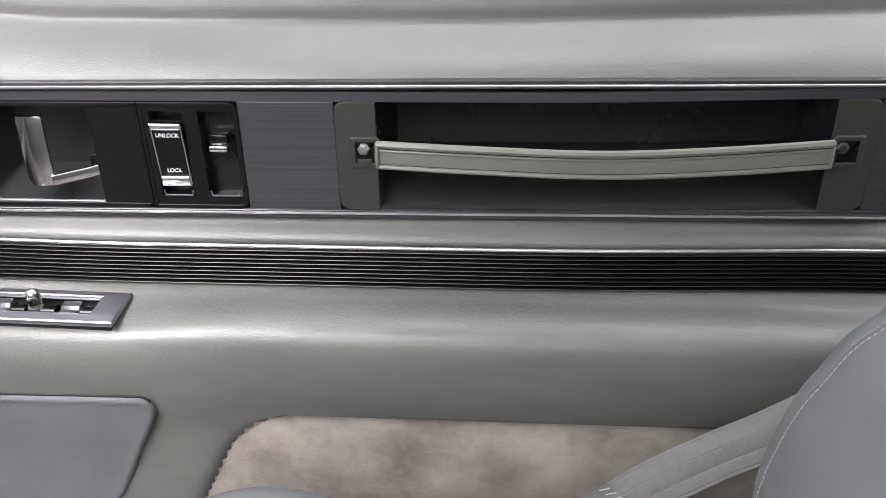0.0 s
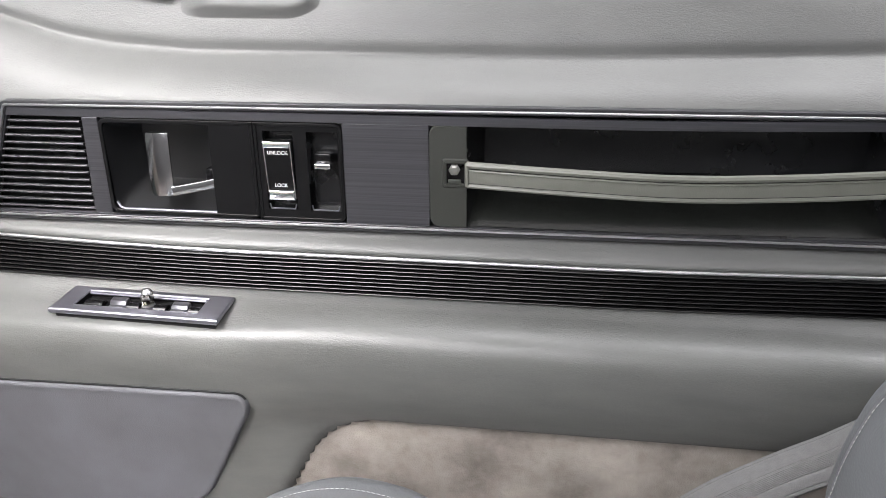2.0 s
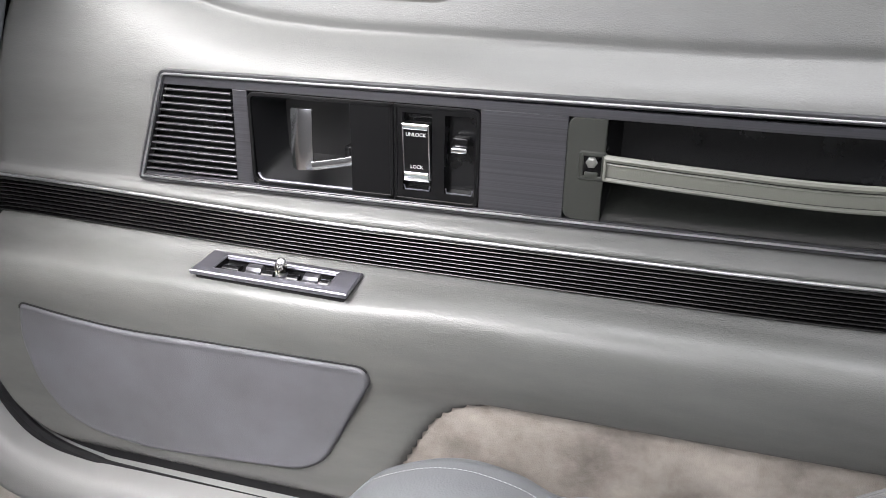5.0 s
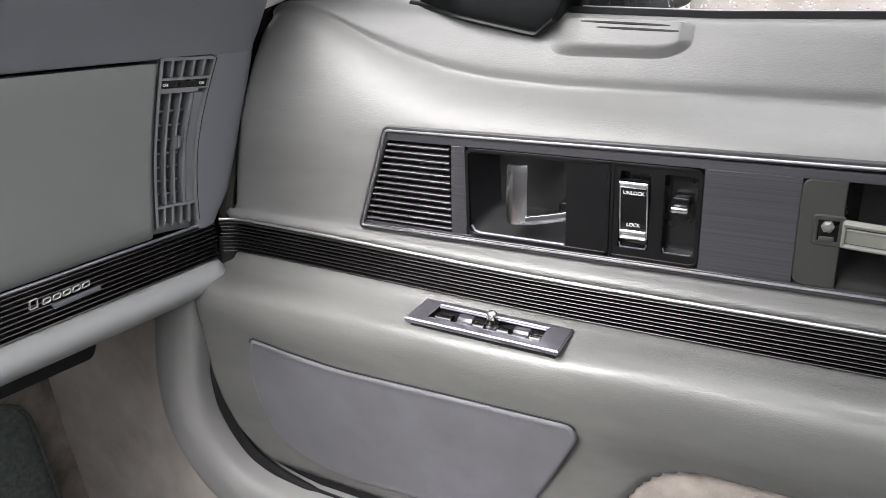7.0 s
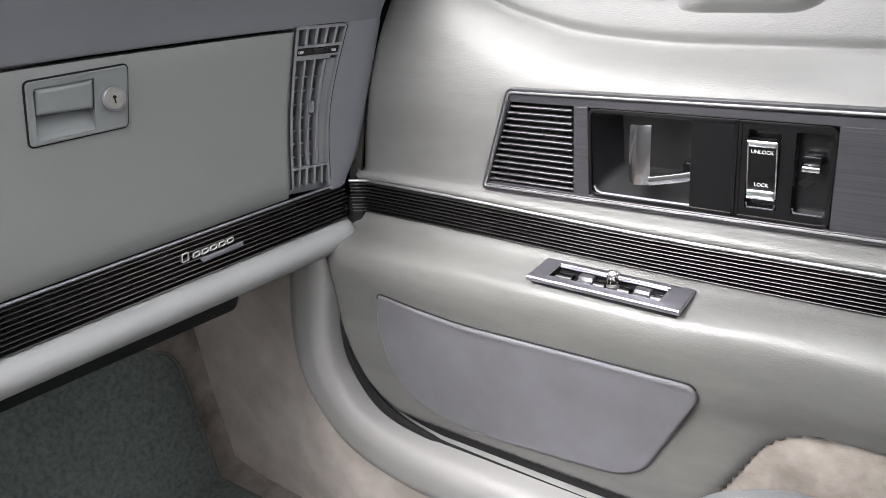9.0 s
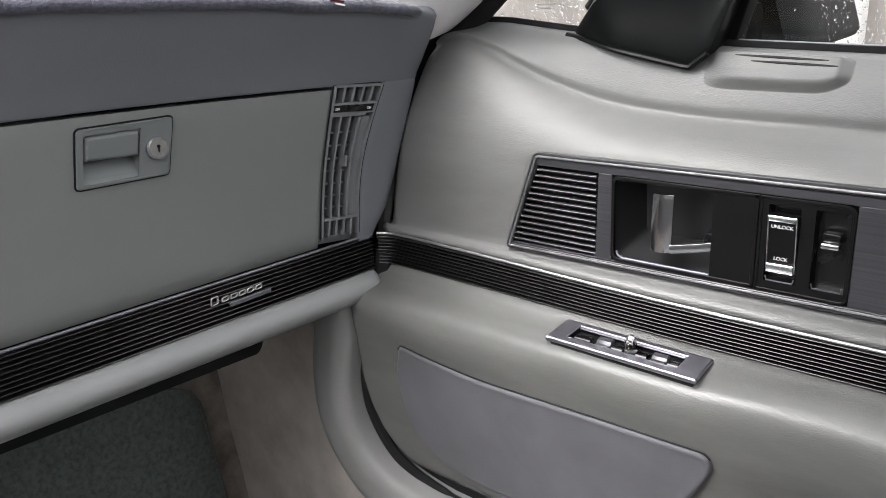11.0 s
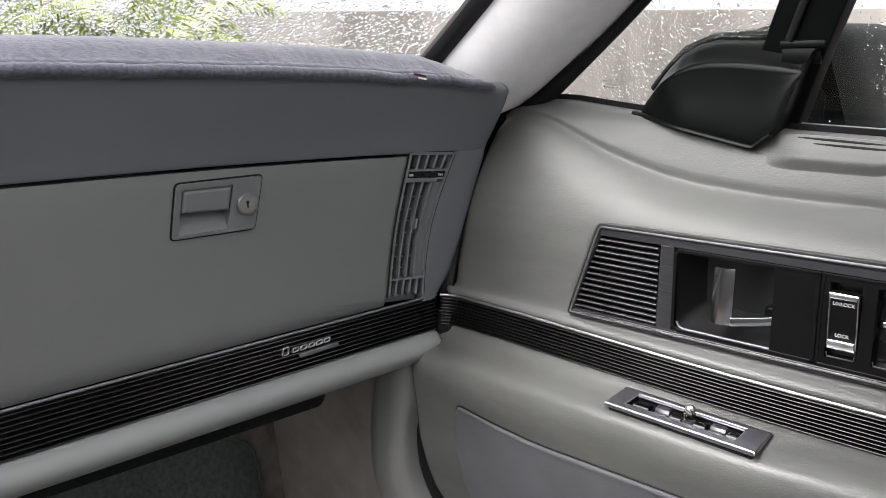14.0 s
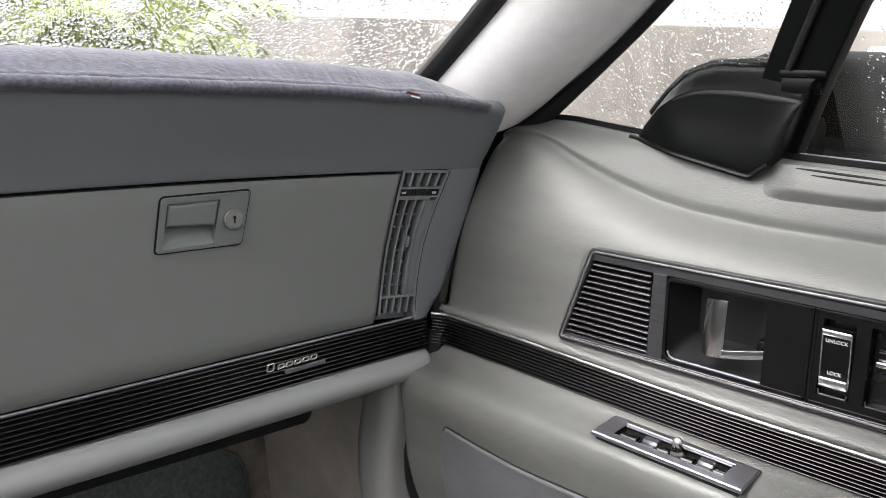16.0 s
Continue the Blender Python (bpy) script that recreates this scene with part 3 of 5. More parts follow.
# lock switch panel
locks = thing("lock_switch", "black switch panel with chrome-framed rocker and slider", "door lock switch", (-0.165, 0.478, 0.5355))
swp = round_poly([(-0.1925, Z1 - 0.0005), (-0.1295, Z1 - 0.0005), (-0.1295, Z0), (-0.1925, Z0)], [0.0006, 0.007, 0.007, 0.0006])
part("rim", ring(swp, 0.0025, -0.003, 0.0018, on_door), BLACK, locks)
RK, SL = (-0.1862, -0.1644, 0.5452, 0.6022), (-0.1550, -0.1328, 0.5450, 0.6022)
pieces = []
for x0, x1, z0, z1 in ((-0.190, RK[0], Z0 + .002, Z1 - .003), (RK[1], SL[0], Z0 + .002, Z1 - .003), (SL[1], -0.1318, Z0 + .002, Z1 - .003),
                       (RK[0], RK[1], RK[3], Z1 - .003), (RK[0], RK[1], Z0 + .002, RK[2]), (SL[0], SL[1], SL[3], Z1 - .003), (SL[0], SL[1], Z0 + .002, SL[2])):
    pieces.append(plate([(x0, z1), (x1, z1), (x1, z0), (x0, z0)], [(0, -0.003), (0, 0.0012)], on_door))
part("panel", merge(*pieces), BLACK, locks, smooth=False)
for x0, x1, z0, z1 in (RK, SL):
    part("well", plate([(x0, z1), (x1, z1), (x1, z0), (x0, z0)], [(0, 0.0011), (0.0002, -0.004), (0.0008, -0.0085)], on_door), POCKETDARK, locks)
    part("well_lip", sweep([on_door(x0 + 0.0012, z0 + 0.004, 0.0010), on_door(x0 + 0.002, z0 + 0.0008, 0.0012), on_door(x1 - 0.002, z0 + 0.0008, 0.0012), on_door(x1 - 0.0012, z0 + 0.004, 0.0010)], circle(0.0006, 6), up=(0, 1, 0)), SATIN, locks)


def on_rocker(x, z, h):
    return Vector((x, TRIM_Y - 0.0012 - h - 0.10 * (z - 0.573), z))


rk = round_poly([(-0.1857, 0.5957), (-0.1649, 0.5957), (-0.1649, 0.5527), (-0.1857, 0.5527)], 0.0015, 3)
rocker = part("rocker", plate(rk, [(0, -0.006), (0, 0.0012), (0.0006, 0.0018), (0.0014, 0.0018), (0.0016, 0.0012)], on_rocker), BLACK, locks, smooth=False)
part("rocker_frame", ring(inset(rk, 0.0003), 0.0011, 0.0010, 0.0023, on_rocker), CHROME, rocker, "chrome frame")
for z0, z1 in ((0.5912, 0.5960), (0.5524, 0.5597)):
    part("rocker_end", plate([(-0.1854, z1), (-0.1652, z1), (-0.1662, z0), (-0.1844, z0)] if z0 > .57 else [(-0.1844, z1), (-0.1662, z1), (-0.1652, z0), (-0.1854, z0)], [(0, 0.0008), (0.0003, 0.0030), (0.0008, 0.0034)], on_rocker), CHROME, rocker, "chrome end cap")
for words, z in (("UNLOCK", 0.5874), ("LOCK", 0.5632)):
    text_part("lettering", words, 0.0036, Matrix.Translation((-0.1753, TRIM_Y - 0.0028 - 0.1 * (z - 0.573), z)) @ Euler((radians(90), 0, 0)).to_matrix().to_4x4(), WHITE, rocker)
part("slider", merge(block(-0.1496, -0.1378, TRIM_Y - 0.0025, TRIM_Y + 0.006, 0.5806, 0.5875, 0.0012)), GLOSS, locks)
part("slider_cap", block(-0.1496, -0.1378, TRIM_Y - 0.0055, TRIM_Y + 0.002, 0.5768, 0.5810, 0.0012, 3), CHROME, locks, "chrome slider cap")

# pull strap in its pocket
pull = thing("pull_strap", "grey-green vinyl pull strap across a dark recessed pocket", "door pull", (0.10, 0.478, 0.5355))
for x0, x1, rr in ((-0.0695, -0.0435, [0.007, 0.0005, 0.0005, 0.008]), (0.2285, 0.2550, [0.0005, 0.008, 0.008, 0.0005])):
    pl = round_poly([(x0, Z1), (x1, Z1), (x1, Z0), (x0, Z0)], rr)
    part("end_plate", plate(pl, [(0, -0.004), (0, 0.0006), (0.0006, 0.0012)], on_door), GREYGREEN, pull, "olive grey plastic end plate")
    xa = -0.0610 if x0 < 0 else 0.2300
    sock = round_poly([(xa, 0.5865), (xa + 0.0190, 0.5865), (xa + 0.0190, 0.5658), (xa, 0.5658)], 0.003)
    part("socket", ring(sock, 0.0040, 0.0008, 0.0022, on_door, 0.0010), GREYGREEN, pull, "olive grey anchor socket")
    part("socket_floor", plate(inset(sock, 0.0035), [(0, 0.0014), (0.0002, 0.0016)], on_door), GLOSS, pull, smooth=False)
    xb = xa + (0.0090 if x0 < 0 else 0.0055)
    part("bolt", sweep([on_door(xb, 0.5790, h) for h in (0.0012, 0.0034, 0.0040, 0.0044)], circle(0.0040, 6), scale=lambda f: (1.0, 1.0, 0.86, 0.55)[min(3, int(f * 3 + 0.01))]), ZINC if x0 < 0 else LOUVRE, pull, "dull hexagon head", smooth=False)
    part("tab", block(xb - 0.0045, xb + 0.0045, TRIM_Y - 0.0026, TRIM_Y - 0.0005, 0.5682, 0.5722, 0.0008), GREYGREEN, pull)
well = round_poly([(-0.0435, Z1), (0.05, Z1), (0.14, Z1), (0.2285, Z1), (0.2285, Z0), (0.14, Z0), (0.05, Z0), (-0.0435, Z0)], 0.0006, 2)


def deep_well(x, z, h):
    f = max(0.0, -h) / 0.040
    return Vector((lerp(x, 0.10, 0.05 * f), TRIM_Y - h, lerp(z, 0.600, 0.48 * f * (1 if z < 0.57 else 0.0)) + trim_rise(x)))


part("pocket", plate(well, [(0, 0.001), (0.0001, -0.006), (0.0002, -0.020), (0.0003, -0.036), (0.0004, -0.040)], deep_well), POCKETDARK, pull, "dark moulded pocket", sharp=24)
# Sheet over the pocket's own floor, coloured lighter to stand for light from above.
part("pocket_floor", grid([[Vector((x, lerp(0.4752, 0.5135, f), lerp(0.5383, 0.5687, f) + trim_rise(x))) for x in (-0.0425, 0.02, 0.10, 0.16, 0.2275)] for f in (0, 0.35, 0.7, 1)]), LITFLOOR, pull, "dark sloping floor sheet, coloured lighter for the light on it", smooth=False)
strap_line = spline([(-0.0425, 0.4670, 0.5775), (0.02, 0.4635, 0.5757), (0.095, 0.4610, 0.5745), (0.165, 0.4635, 0.5768), (0.2270, 0.4670, 0.5805)], 10)
strap = part("strap", sweep(strap_line, round_poly([(-0.0022, -0.0068), (0.0018, -0.0068), (0.0022, 0.0), (0.0018, 0.0072), (-0.0022, 0.0072)], 0.0010, 3)), STRAP, pull, "grey-green padded strap")
for dz, r in ((0.0074, 0.0025), (0.0036, 0.0009), (-0.0070, 0.0016)):
    part("piping", sweep([Vector(p) + Vector((0, -0.0022, dz)) for p in strap_line], circle(r, 8)), STRAP, strap, "raised moulded edge")
for dz in (0.0049, -0.0055):
    part("groove", sweep([Vector(p) + Vector((0, -0.0018, dz)) for p in strap_line], circle(0.0005, 6)), RUBBER, strap, "dark groove line")
for i in (0, -1):
    q = strap_line[i]
    part("strap_end", block(q.x - 0.0012, q.x + 0.0012, q.y - 0.0040, q.y + 0.002, q.z - 0.0078, q.z + 0.0086, 0.0008), STRAP, strap)

# power seat switch plate on the armrest
sw = thing("seat_switch_plate", "satin metal switch plate with chrome toggles and clear joystick", "switch plate", (-0.283, 0.437, 0.478))


def on_plate(x, y, h):
    return Vector((x, y, 0.4806 + 0.06 * (y - 0.437) + h))


po = [(-0.3376, 0.4205), (-0.2090, 0.4172), (-0.2100, 0.4520), (-0.3370, 0.4560)]
pi = [(-0.3210, 0.4282), (-0.2275, 0.4258), (-0.2275, 0.4455), (-0.3202, 0.4485)]
part("plate", grid([[on_plate(a, b, h) for a, b in q] for q, h in ((inset(po, 0.0012), -0.0012), (po, 0.0004), (inset(po, 0.0002), 0.0022), (inset(po, 0.0011), 0.0030), (inset(pi, -0.0016), 0.0030), (inset(pi, -0.0008), 0.0034), (pi, 0.0028), (pi, -0.001))], close=True), SATIN, sw, "satin grey metal surround", sharp=30)
part("plate_base", plate(inset(po, 0.0034), [(0, -0.010), (0, -0.0004), (0.0008, -0.0002)], on_plate, True), RUBBER, sw, "black gasket edge")
part("well", plate(pi, [(0, 0.0026), (0.0003, -0.0012), (0.0008, -0.0016)], on_plate), BLACK, sw)


def across(x, dy):
    """A row across the well: x along it, dy from its middle line."""
    return lerp(0.4380, 0.4358, (x + 0.3205) / 0.094) + dy


for x, lean in ((-0.2930, 0.0016), (-0.2455, 0.0012)):
    rows = []
    for dx in (-0.0062, -0.0054, 0.0054, 0.0062):
        e = 0.0006 if abs(dx) > 0.006 else 0.0
        rows.append([on_plate(x + dx, across(x, dy), h - e) for dy, h in ((-0.0062, -0.004), (-0.0062, -0.0006), (-0.0050, 0.0002), (-0.0012, -0.0002), (0.0002, lean + 0.0006), (0.0050, lean + 0.0012), (0.0058, lean), (0.0058, -0.004))])
    part("toggle", capped(rows), TOGGLE, sw, "dull chrome stepped toggle", sharp=25)
for x, w in ((-0.3105, 0.0070), (-0.2795, 0.0046), (-0.2590, 0.0046), (-0.2325, 0.0045)):
    part("slide", sweep([on_plate(x - w, across(x, -0.001), -0.0004), on_plate(x + w, across(x, -0.001), -0.0004)], circle(0.0042, 12, 1.0, 0.55)), GLOSS, sw, "gloss black slide")
part("rail", sweep([on_plate(-0.3195, 0.4470, 0.0022), on_plate(-0.2280, 0.4442, 0.0022)], circle(0.0011, 8, 1.2, 1.0)), SATIN, sw, "chrome rail")
part("rail", sweep([on_plate(-0.3200, 0.4302, 0.0008), on_plate(-0.2280, 0.4278, 0.0008)], circle(0.0010, 8)), SATIN, sw, "chrome rail")
part("joystick", sweep([on_plate(-0.2695, 0.4370, z) for z in (-0.001, 0.003, 0.0070, 0.0110, 0.0122)], circle(0.0048, 8), up=(0, 1, 0), scale=lambda f: (0.80, 0.9, 1.05, 0.80, 0.40)[min(4, int(f * 4 + 0.01))]), CLEAR, sw, "clear faceted joystick knob")
part("joystick_cap", sweep([on_plate(-0.2695, 0.4370, z) for z in (0.0105, 0.0118, 0.0130, 0.0136)], circle(0.0040, 12), up=(0, 1, 0), scale=lambda f: (1.0, 0.92, 0.65, 0.30)[min(3, int(f * 3 + 0.01))]), EDGE, sw, "bright domed cap")
part("joystick_boot", sweep([on_plate(-0.2695, 0.4370, z) for z in (-0.003, 0.0006)], circle(0.0050, 12), up=(0, 1, 0)), SATIN, sw)

# demister outlet moulded into the door's shoulder
def on_hood(x, f, h=0.0):
    """The outlet's hood: f from its lower edge to the sill, h proud of it."""
    z = lerp(0.668, sill_z(x) - 0.0045, f)
    pr = door_profile(x)[4:12]
    y = float(np.interp(z, [q[1] for q in pr[::-1]], [q[0] for q in pr[::-1]]))
    low = 0.10 + 0.30 * step(-0.185, -0.150, x) ** 2
    up = 0.0075 * step(-0.262, -0.232, x) * (1 - step(-0.163, -0.153, x)) * step(low, low + 0.30, f)
    return Vector((x, y - 0.92 * (up + h) + 0.0004, z + 0.40 * (up + h)))


rows = [[on_hood(-0.266 + 0.118 * j / 72, k / 18) for j in range(73)] for k in range(19)]
rows.append([q + Vector((0, 0.012, -0.001)) for q in rows[-1]])
defrost = part("demister_outlet", grid(rows), VINYL, door, "moulded demister outlet", sharp=60)
for x0, x1, f0 in ((-0.240, -0.166, 0.93), (-0.226, -0.158, 0.80)):
    part("outlet_slot", sweep([on_hood(lerp(x0, x1, f), f0 - 0.03 * f, -0.0004) for f in [i / 12 for i in range(13)]], circle(0.0011, 6), scale=lambda f: 0.12 + math.sin(math.pi * f) ** 0.5), RUBBER, defrost, "dark narrow slot")

# window channel: black base, grey wiping lip and black inner bead
seal_x = [-0.475 + 0.0135 * k for k in range(95)]
seal = part("window_seal", sweep([(x, 0.5490, sill_z(x) + 0.0010) for x in seal_x], round_poly([(-0.0055, -0.008), (0.0075, -0.008), (0.0075, 0.004), (-0.0040, 0.0022)], 0.0010, 3)), GASKET, door, "black rubber window seal")
part("wiping_lip", sweep([(x, 0.5500, sill_z(x) + 0.0036) for x in seal_x if x > -0.262], circle(0.0030, 8, 1.0, 0.45)), mat("seal_grey_lip", (0.17, 0.17, 0.175), 0.30, var=0.2, var_scale=30, rough_var=0.08), seal, "satin grey wiping lip")

# ---- mirror patch, window post and panes ----
TILT_IN = 0.30


def on_glass(x, z, h):
    """The door glass leans inboard as it rises; h is inboard."""
    return Vector((x, 0.556 - TILT_IN * (z - 0.70) - h, z))


patch = thing("mirror_patch", "moulded black plastic mirror patch at the front of the door window", "mirror cover", (-0.31, 0.545, 0.70))
def on_patch(x, z, h):
    return Vector((x, 0.549 - 0.10 * (z - 0.70) - h, z))


def patch_low(x):
    return curve_at([(-0.383, 0.7080), (-0.360, 0.7035), (-0.2720, 0.6862), (-0.2680, 0.6862), (-0.2530, 0.6980), (-0.2400, 0.7280), (-0.2260, 0.7620), (-0.2220, 0.7640)], x)


def patch_top(x):
    return curve_at([(-0.383, 0.7085), (-0.374, 0.7225), (-0.362, 0.7380), (-0.350, 0.7510), (-0.338, 0.7610), (-0.325, 0.7675), (-0.310, 0.7712), (-0.262, 0.7705), (-0.222, 0.7685)], x)


rows = []
for k in range(72):
    x = -0.383 + 0.161 * k / 71
    b, t = patch_low(x), patch_top(x)
    c = max(lerp(b, t, 0.15), min(curve_at([(-0.383, 0.7082), (-0.370, 0.7215), (-0.355, 0.7350), (-0.340, 0.7450), (-0.325, 0.7505), (-0.310, 0.7525), (-0.290, 0.7525), (-0.270, 0.7510), (-0.250, 0.7480), (-0.235, 0.7450)], x), lerp(b, t, 0.9)))
    full = 0.008 + 0.0165 * step(-0.388, -0.345, x)
    foot = 0.013 + 0.017 * step(-0.384, -0.325, x)
    col = [on_patch(x, b, -0.004), on_patch(x, b + 0.0004, foot * 0.95), on_patch(x, lerp(b, c, 0.05), foot)]
    for f in (0.12, 0.22, 0.35, 0.5, 0.65, 0.78, 0.88, 0.94):
        col.append(on_patch(x, lerp(b, c, f), lerp(foot, full * (0.84 + 0.16 * math.sin(math.pi * (0.15 + 0.7 * f))), step(0.05, 0.75, f))))
    for f, h in ((0.0, 0.93), (0.10, 0.84), (0.3, 0.70), (0.6, 0.52), (0.85, 0.38), (1.0, 0.22)):
        col.append(on_patch(x, lerp(c, t, f), full * h))
    col.append(on_patch(x, t, -0.004))
    rows.append(col)
part("cover", grid(rows), DARKFRAME, patch, "satin black moulded cover", sharp=60)
lip = [on_patch(x, patch_low(x) + 0.0012, 0.0138 + 0.017 * step(-0.384, -0.325, x)) for x in [-0.385 + 0.0092 * k for k in range(12)] + [-0.2765, -0.2705, -0.2680, -0.2640, -0.2590, -0.2540]]
part("flange", sweep(lip, circle(0.0024, 8), up=(0, 1, 0)), DARKFRAME, patch, "raised base flange")
part("boss", merge(block(-0.2545, -0.2205, 0.5225, 0.5450, 0.7640, 0.7695, 0.0012, 2), block(-0.2535, -0.2240, 0.5255, 0.5450, 0.7520, 0.7645, 0.0010, 2)), DARKFRAME, patch, "square clip boss")
part("rear_edge", sweep([on_patch(x, z, -0.004) for x, z in ((-0.372, 0.7300), (-0.358, 0.7470), (-0.340, 0.7640), (-0.318, 0.7725), (-0.290, 0.7745), (-0.262, 0.7745), (-0.240, 0.7740))], circle(0.006, 8, 0.7, 1.0), up=(0, 1, 0)), RUBBER, patch, "outer seal edge")

post = thing("window_post", "black upright post between quarter pane and door window", "window post", (-0.25, 0.55, 0.69))
pl = [on_glass(-0.2680, 0.690, 0), on_glass(-0.2370, 0.770, 0), on_glass(-0.2150, 0.820, 0), on_glass(-0.2010, 0.850, 0), on_glass(-0.120, 1.05, 0)]
part("post", sweep(spline([tuple(p) for p in pl], 5), round_poly([(-0.0185, -0.010), (0.0290, -0.010), (0.0290, 0.006), (0.007, 0.010), (-0.0185, 0.010)], 0.002, 3), up=(0, 1, 0)), HOUSING, post, "satin black post")
part("post_bead", sweep([Vector(p) + Vector((-0.0105, -0.012, 0)) for p in spline([tuple(p) for p in pl[1:]], 5)], circle(0.0030, 8), up=(0, 1, 0)), RUBBER, post, "rubber bead")


def pane(name, pts, kind_label):
    bm = bmesh.new()
    bm.faces.new([bm.verts.new(p) for p in pts])
    ob = part(name, bm, PANE, None, smooth=False)
    ob.visible_shadow = False
    return tagged(ob, kind_label, "window", kind="structure")


pane("window_1", [on_glass(-0.50, 0.69, 0), on_glass(-0.25, 0.69, 0), on_glass(-0.12, 1.04, 0), on_glass(-0.16, 1.04, 0)], "wet quarter window pane beaded with rain")
pane("window_2", [on_glass(-0.25, 0.69, 0), on_glass(0.75, 0.69, 0), on_glass(0.70, 1.05, 0), on_glass(-0.12, 1.05, 0)], "wet side window pane beaded with rain")

# unreadable maker's marks etched into the quarter pane
marks = [(-0.4215, -0.4145, 0.7280, 0.7285), (-0.4215, -0.4145, 0.7348, 0.7353), (-0.4215, -0.4210, 0.7280, 0.7353), (-0.4150, -0.4145, 0.7280, 0.7353)]
marks += [(x, x + 0.0011, z, z + 0.0010 + 0.0005 * (k % 2)) for z, xs in ((0.7318, (-0.433, -0.4245)), (0.7318, (-0.4125, -0.4035)), (0.7240, (-0.428, -0.409)), (0.7385, (-0.424, -0.412)), (0.7282, (-0.430, -0.4245)), (0.7282, (-0.4125, -0.406))) for k, x in enumerate(np.arange(xs[0], xs[1], 0.0018))]
marks = [(0.85 * (a + 0.418) - 0.4115, 0.85 * (b + 0.418) - 0.4115, 0.85 * (c - 0.7316) + 0.7365, 0.85 * (d - 0.7316) + 0.7365) for a, b, c, d in marks]
part("etched_marks", merge(*[plate([(a, d), (b, d), (b, c), (a, c)], [(0, 0.0004), (0, 0.0008)], on_glass) for a, b, c, d in marks]), MARK, bpy.data.objects["window_1"], "dark etched bars", smooth=False)

# windscreen, curved at its ends
def screen_x(y):
    u = abs(y + 0.20) / 0.66
    return -0.93 + 0.33 * min(1.1, u) ** 3


def on_screen(y, z):
    return Vector((screen_x(y) + 1.35 * (z - 0.73), y * (1 - 0.12 * (z - 0.73)), z))


sc = part("window_3", grid([[on_screen(-0.86 + 1.32 * k / 40, 0.725 + 0.37 * j / 8) for k in range(41)] for j in range(9)]), PANE)
sc.visible_shadow = False
tagged(sc, "wet curved windscreen beaded with rain", "windscreen", kind="structure")


# rain on the panes
def rain(name, spots, label):
    bm = bmesh.new()
    for p, nrm, r in spots:
        q = nrm.to_track_quat("Z", "Y").to_matrix().to_4x4()
        base = Matrix.Translation(p) @ q
        top = []
        k = 7
        st = random.uniform(0.8, 1.5)
        a0 = random.uniform(0, 6)
        for rr, h in ((1.0, 0.0), (0.82, 0.32), (0.42, 0.55)):
            top.append([bm.verts.new(base @ Vector((r * rr * math.cos(a0 + 2 * math.pi * i / k), r * st * rr * math.sin(a0 + 2 * math.pi * i / k), r * h))) for i in range(k)])
        for a, b in zip(top, top[1:]):
            for i in range(k):
                bm.faces.new((a[i], a[(i + 1) % k], b[(i + 1) % k], b[i]))
        bm.faces.new(top[-1])
        bm.faces.new(top[0][::-1])
    return tagged(part(name, bm, DROP, None, sharp=80), label, "raindrops", kind="stuff")


rng = random.Random(5)


def size(rng):
    return 0.00035 + 0.00095 * rng.random() ** 4


spots = []
for _ in range(7500):
    x, z = rng.uniform(-0.50, -0.235), rng.uniform(0.705, 0.86)
    spots.append((on_glass(x, z, -0.0005), Vector((0, 1, TILT_IN)).normalized(), size(rng)))
for _ in range(6500):
    x, z = rng.uniform(-0.245, 0.12), rng.uniform(0.70, 0.84)
    if x > -0.182 - 0.25 * (z - 0.70) or rng.random() < 0.06:
        spots.append((on_glass(x, z, -0.0005), Vector((0, 1, TILT_IN)).normalized(), size(rng) * 0.80))
rain("raindrops", spots, "clear raindrops standing on the side windows")
spots = []
for _ in range(22000):
    y, z = rng.uniform(-0.12, 0.45), rng.uniform(0.755, 0.86)
    spots.append((on_screen(y, z) + Vector((-0.0005, 0, 0.0005)), Vector((-0.6, 0.15, 0.8)).normalized(), (0.0006 + 0.0013 * rng.random() ** 3)))
rain("raindrops", spots, "clear raindrops standing on the windscreen")

# windscreen pillar with its cloth cover
pillar = thing("windscreen_pillar", "sloping windscreen pillar covered in pale grey cloth", "pillar", (-0.50, 0.49, 0.69), kind="structure")
La = [(-0.620, 0.450, 0.690), (-0.535, 0.432, 0.752), (-0.452, 0.424, 0.815), (-0.30, 0.40, 0.93), (-0.15, 0.38, 1.04)]
Ra = [(-0.506, 0.500, 0.7085), (-0.463, 0.499, 0.737), (-0.357, 0.486, 0.818), (-0.235, 0.465, 0.93), (-0.115, 0.44, 1.04)]
L, R = spline(La, 8), spline(Ra, 8)
rows = []
for a, b in zip(L, R):
    row = []
    for k in range(11):
        f = k / 10
        bulge = math.sin(math.pi * f) ** 0.7 * 0.020
        row.append(a.lerp(b, f) + Vector((0.55, -0.70, -0.25)) * bulge)
    row += [b + Vector((-0.004, 0.030, 0.004)), a + Vector((-0.03, 0.03, 0.02))]
    rows.append(row)
part("pillar_cover", capped(rows), FABRIC, pillar, "pale grey woven cloth", sharp=60)
part("screen_rubber", sweep([a + Vector((-0.006, -0.002, 0.002)) for a in L], circle(0.012, 10, 1.0, 0.75)), RUBBER, pillar, "black windscreen rubber")
part("door_rubber", sweep([b + Vector((-0.010, 0.038, -0.006)) for b in R], circle(0.0135, 12, 1.0, 1.0), scale=lambda f: lerp(1.0, 0.5, min(1, f / 0.42))), RUBBER, pillar, "black door weatherstrip")
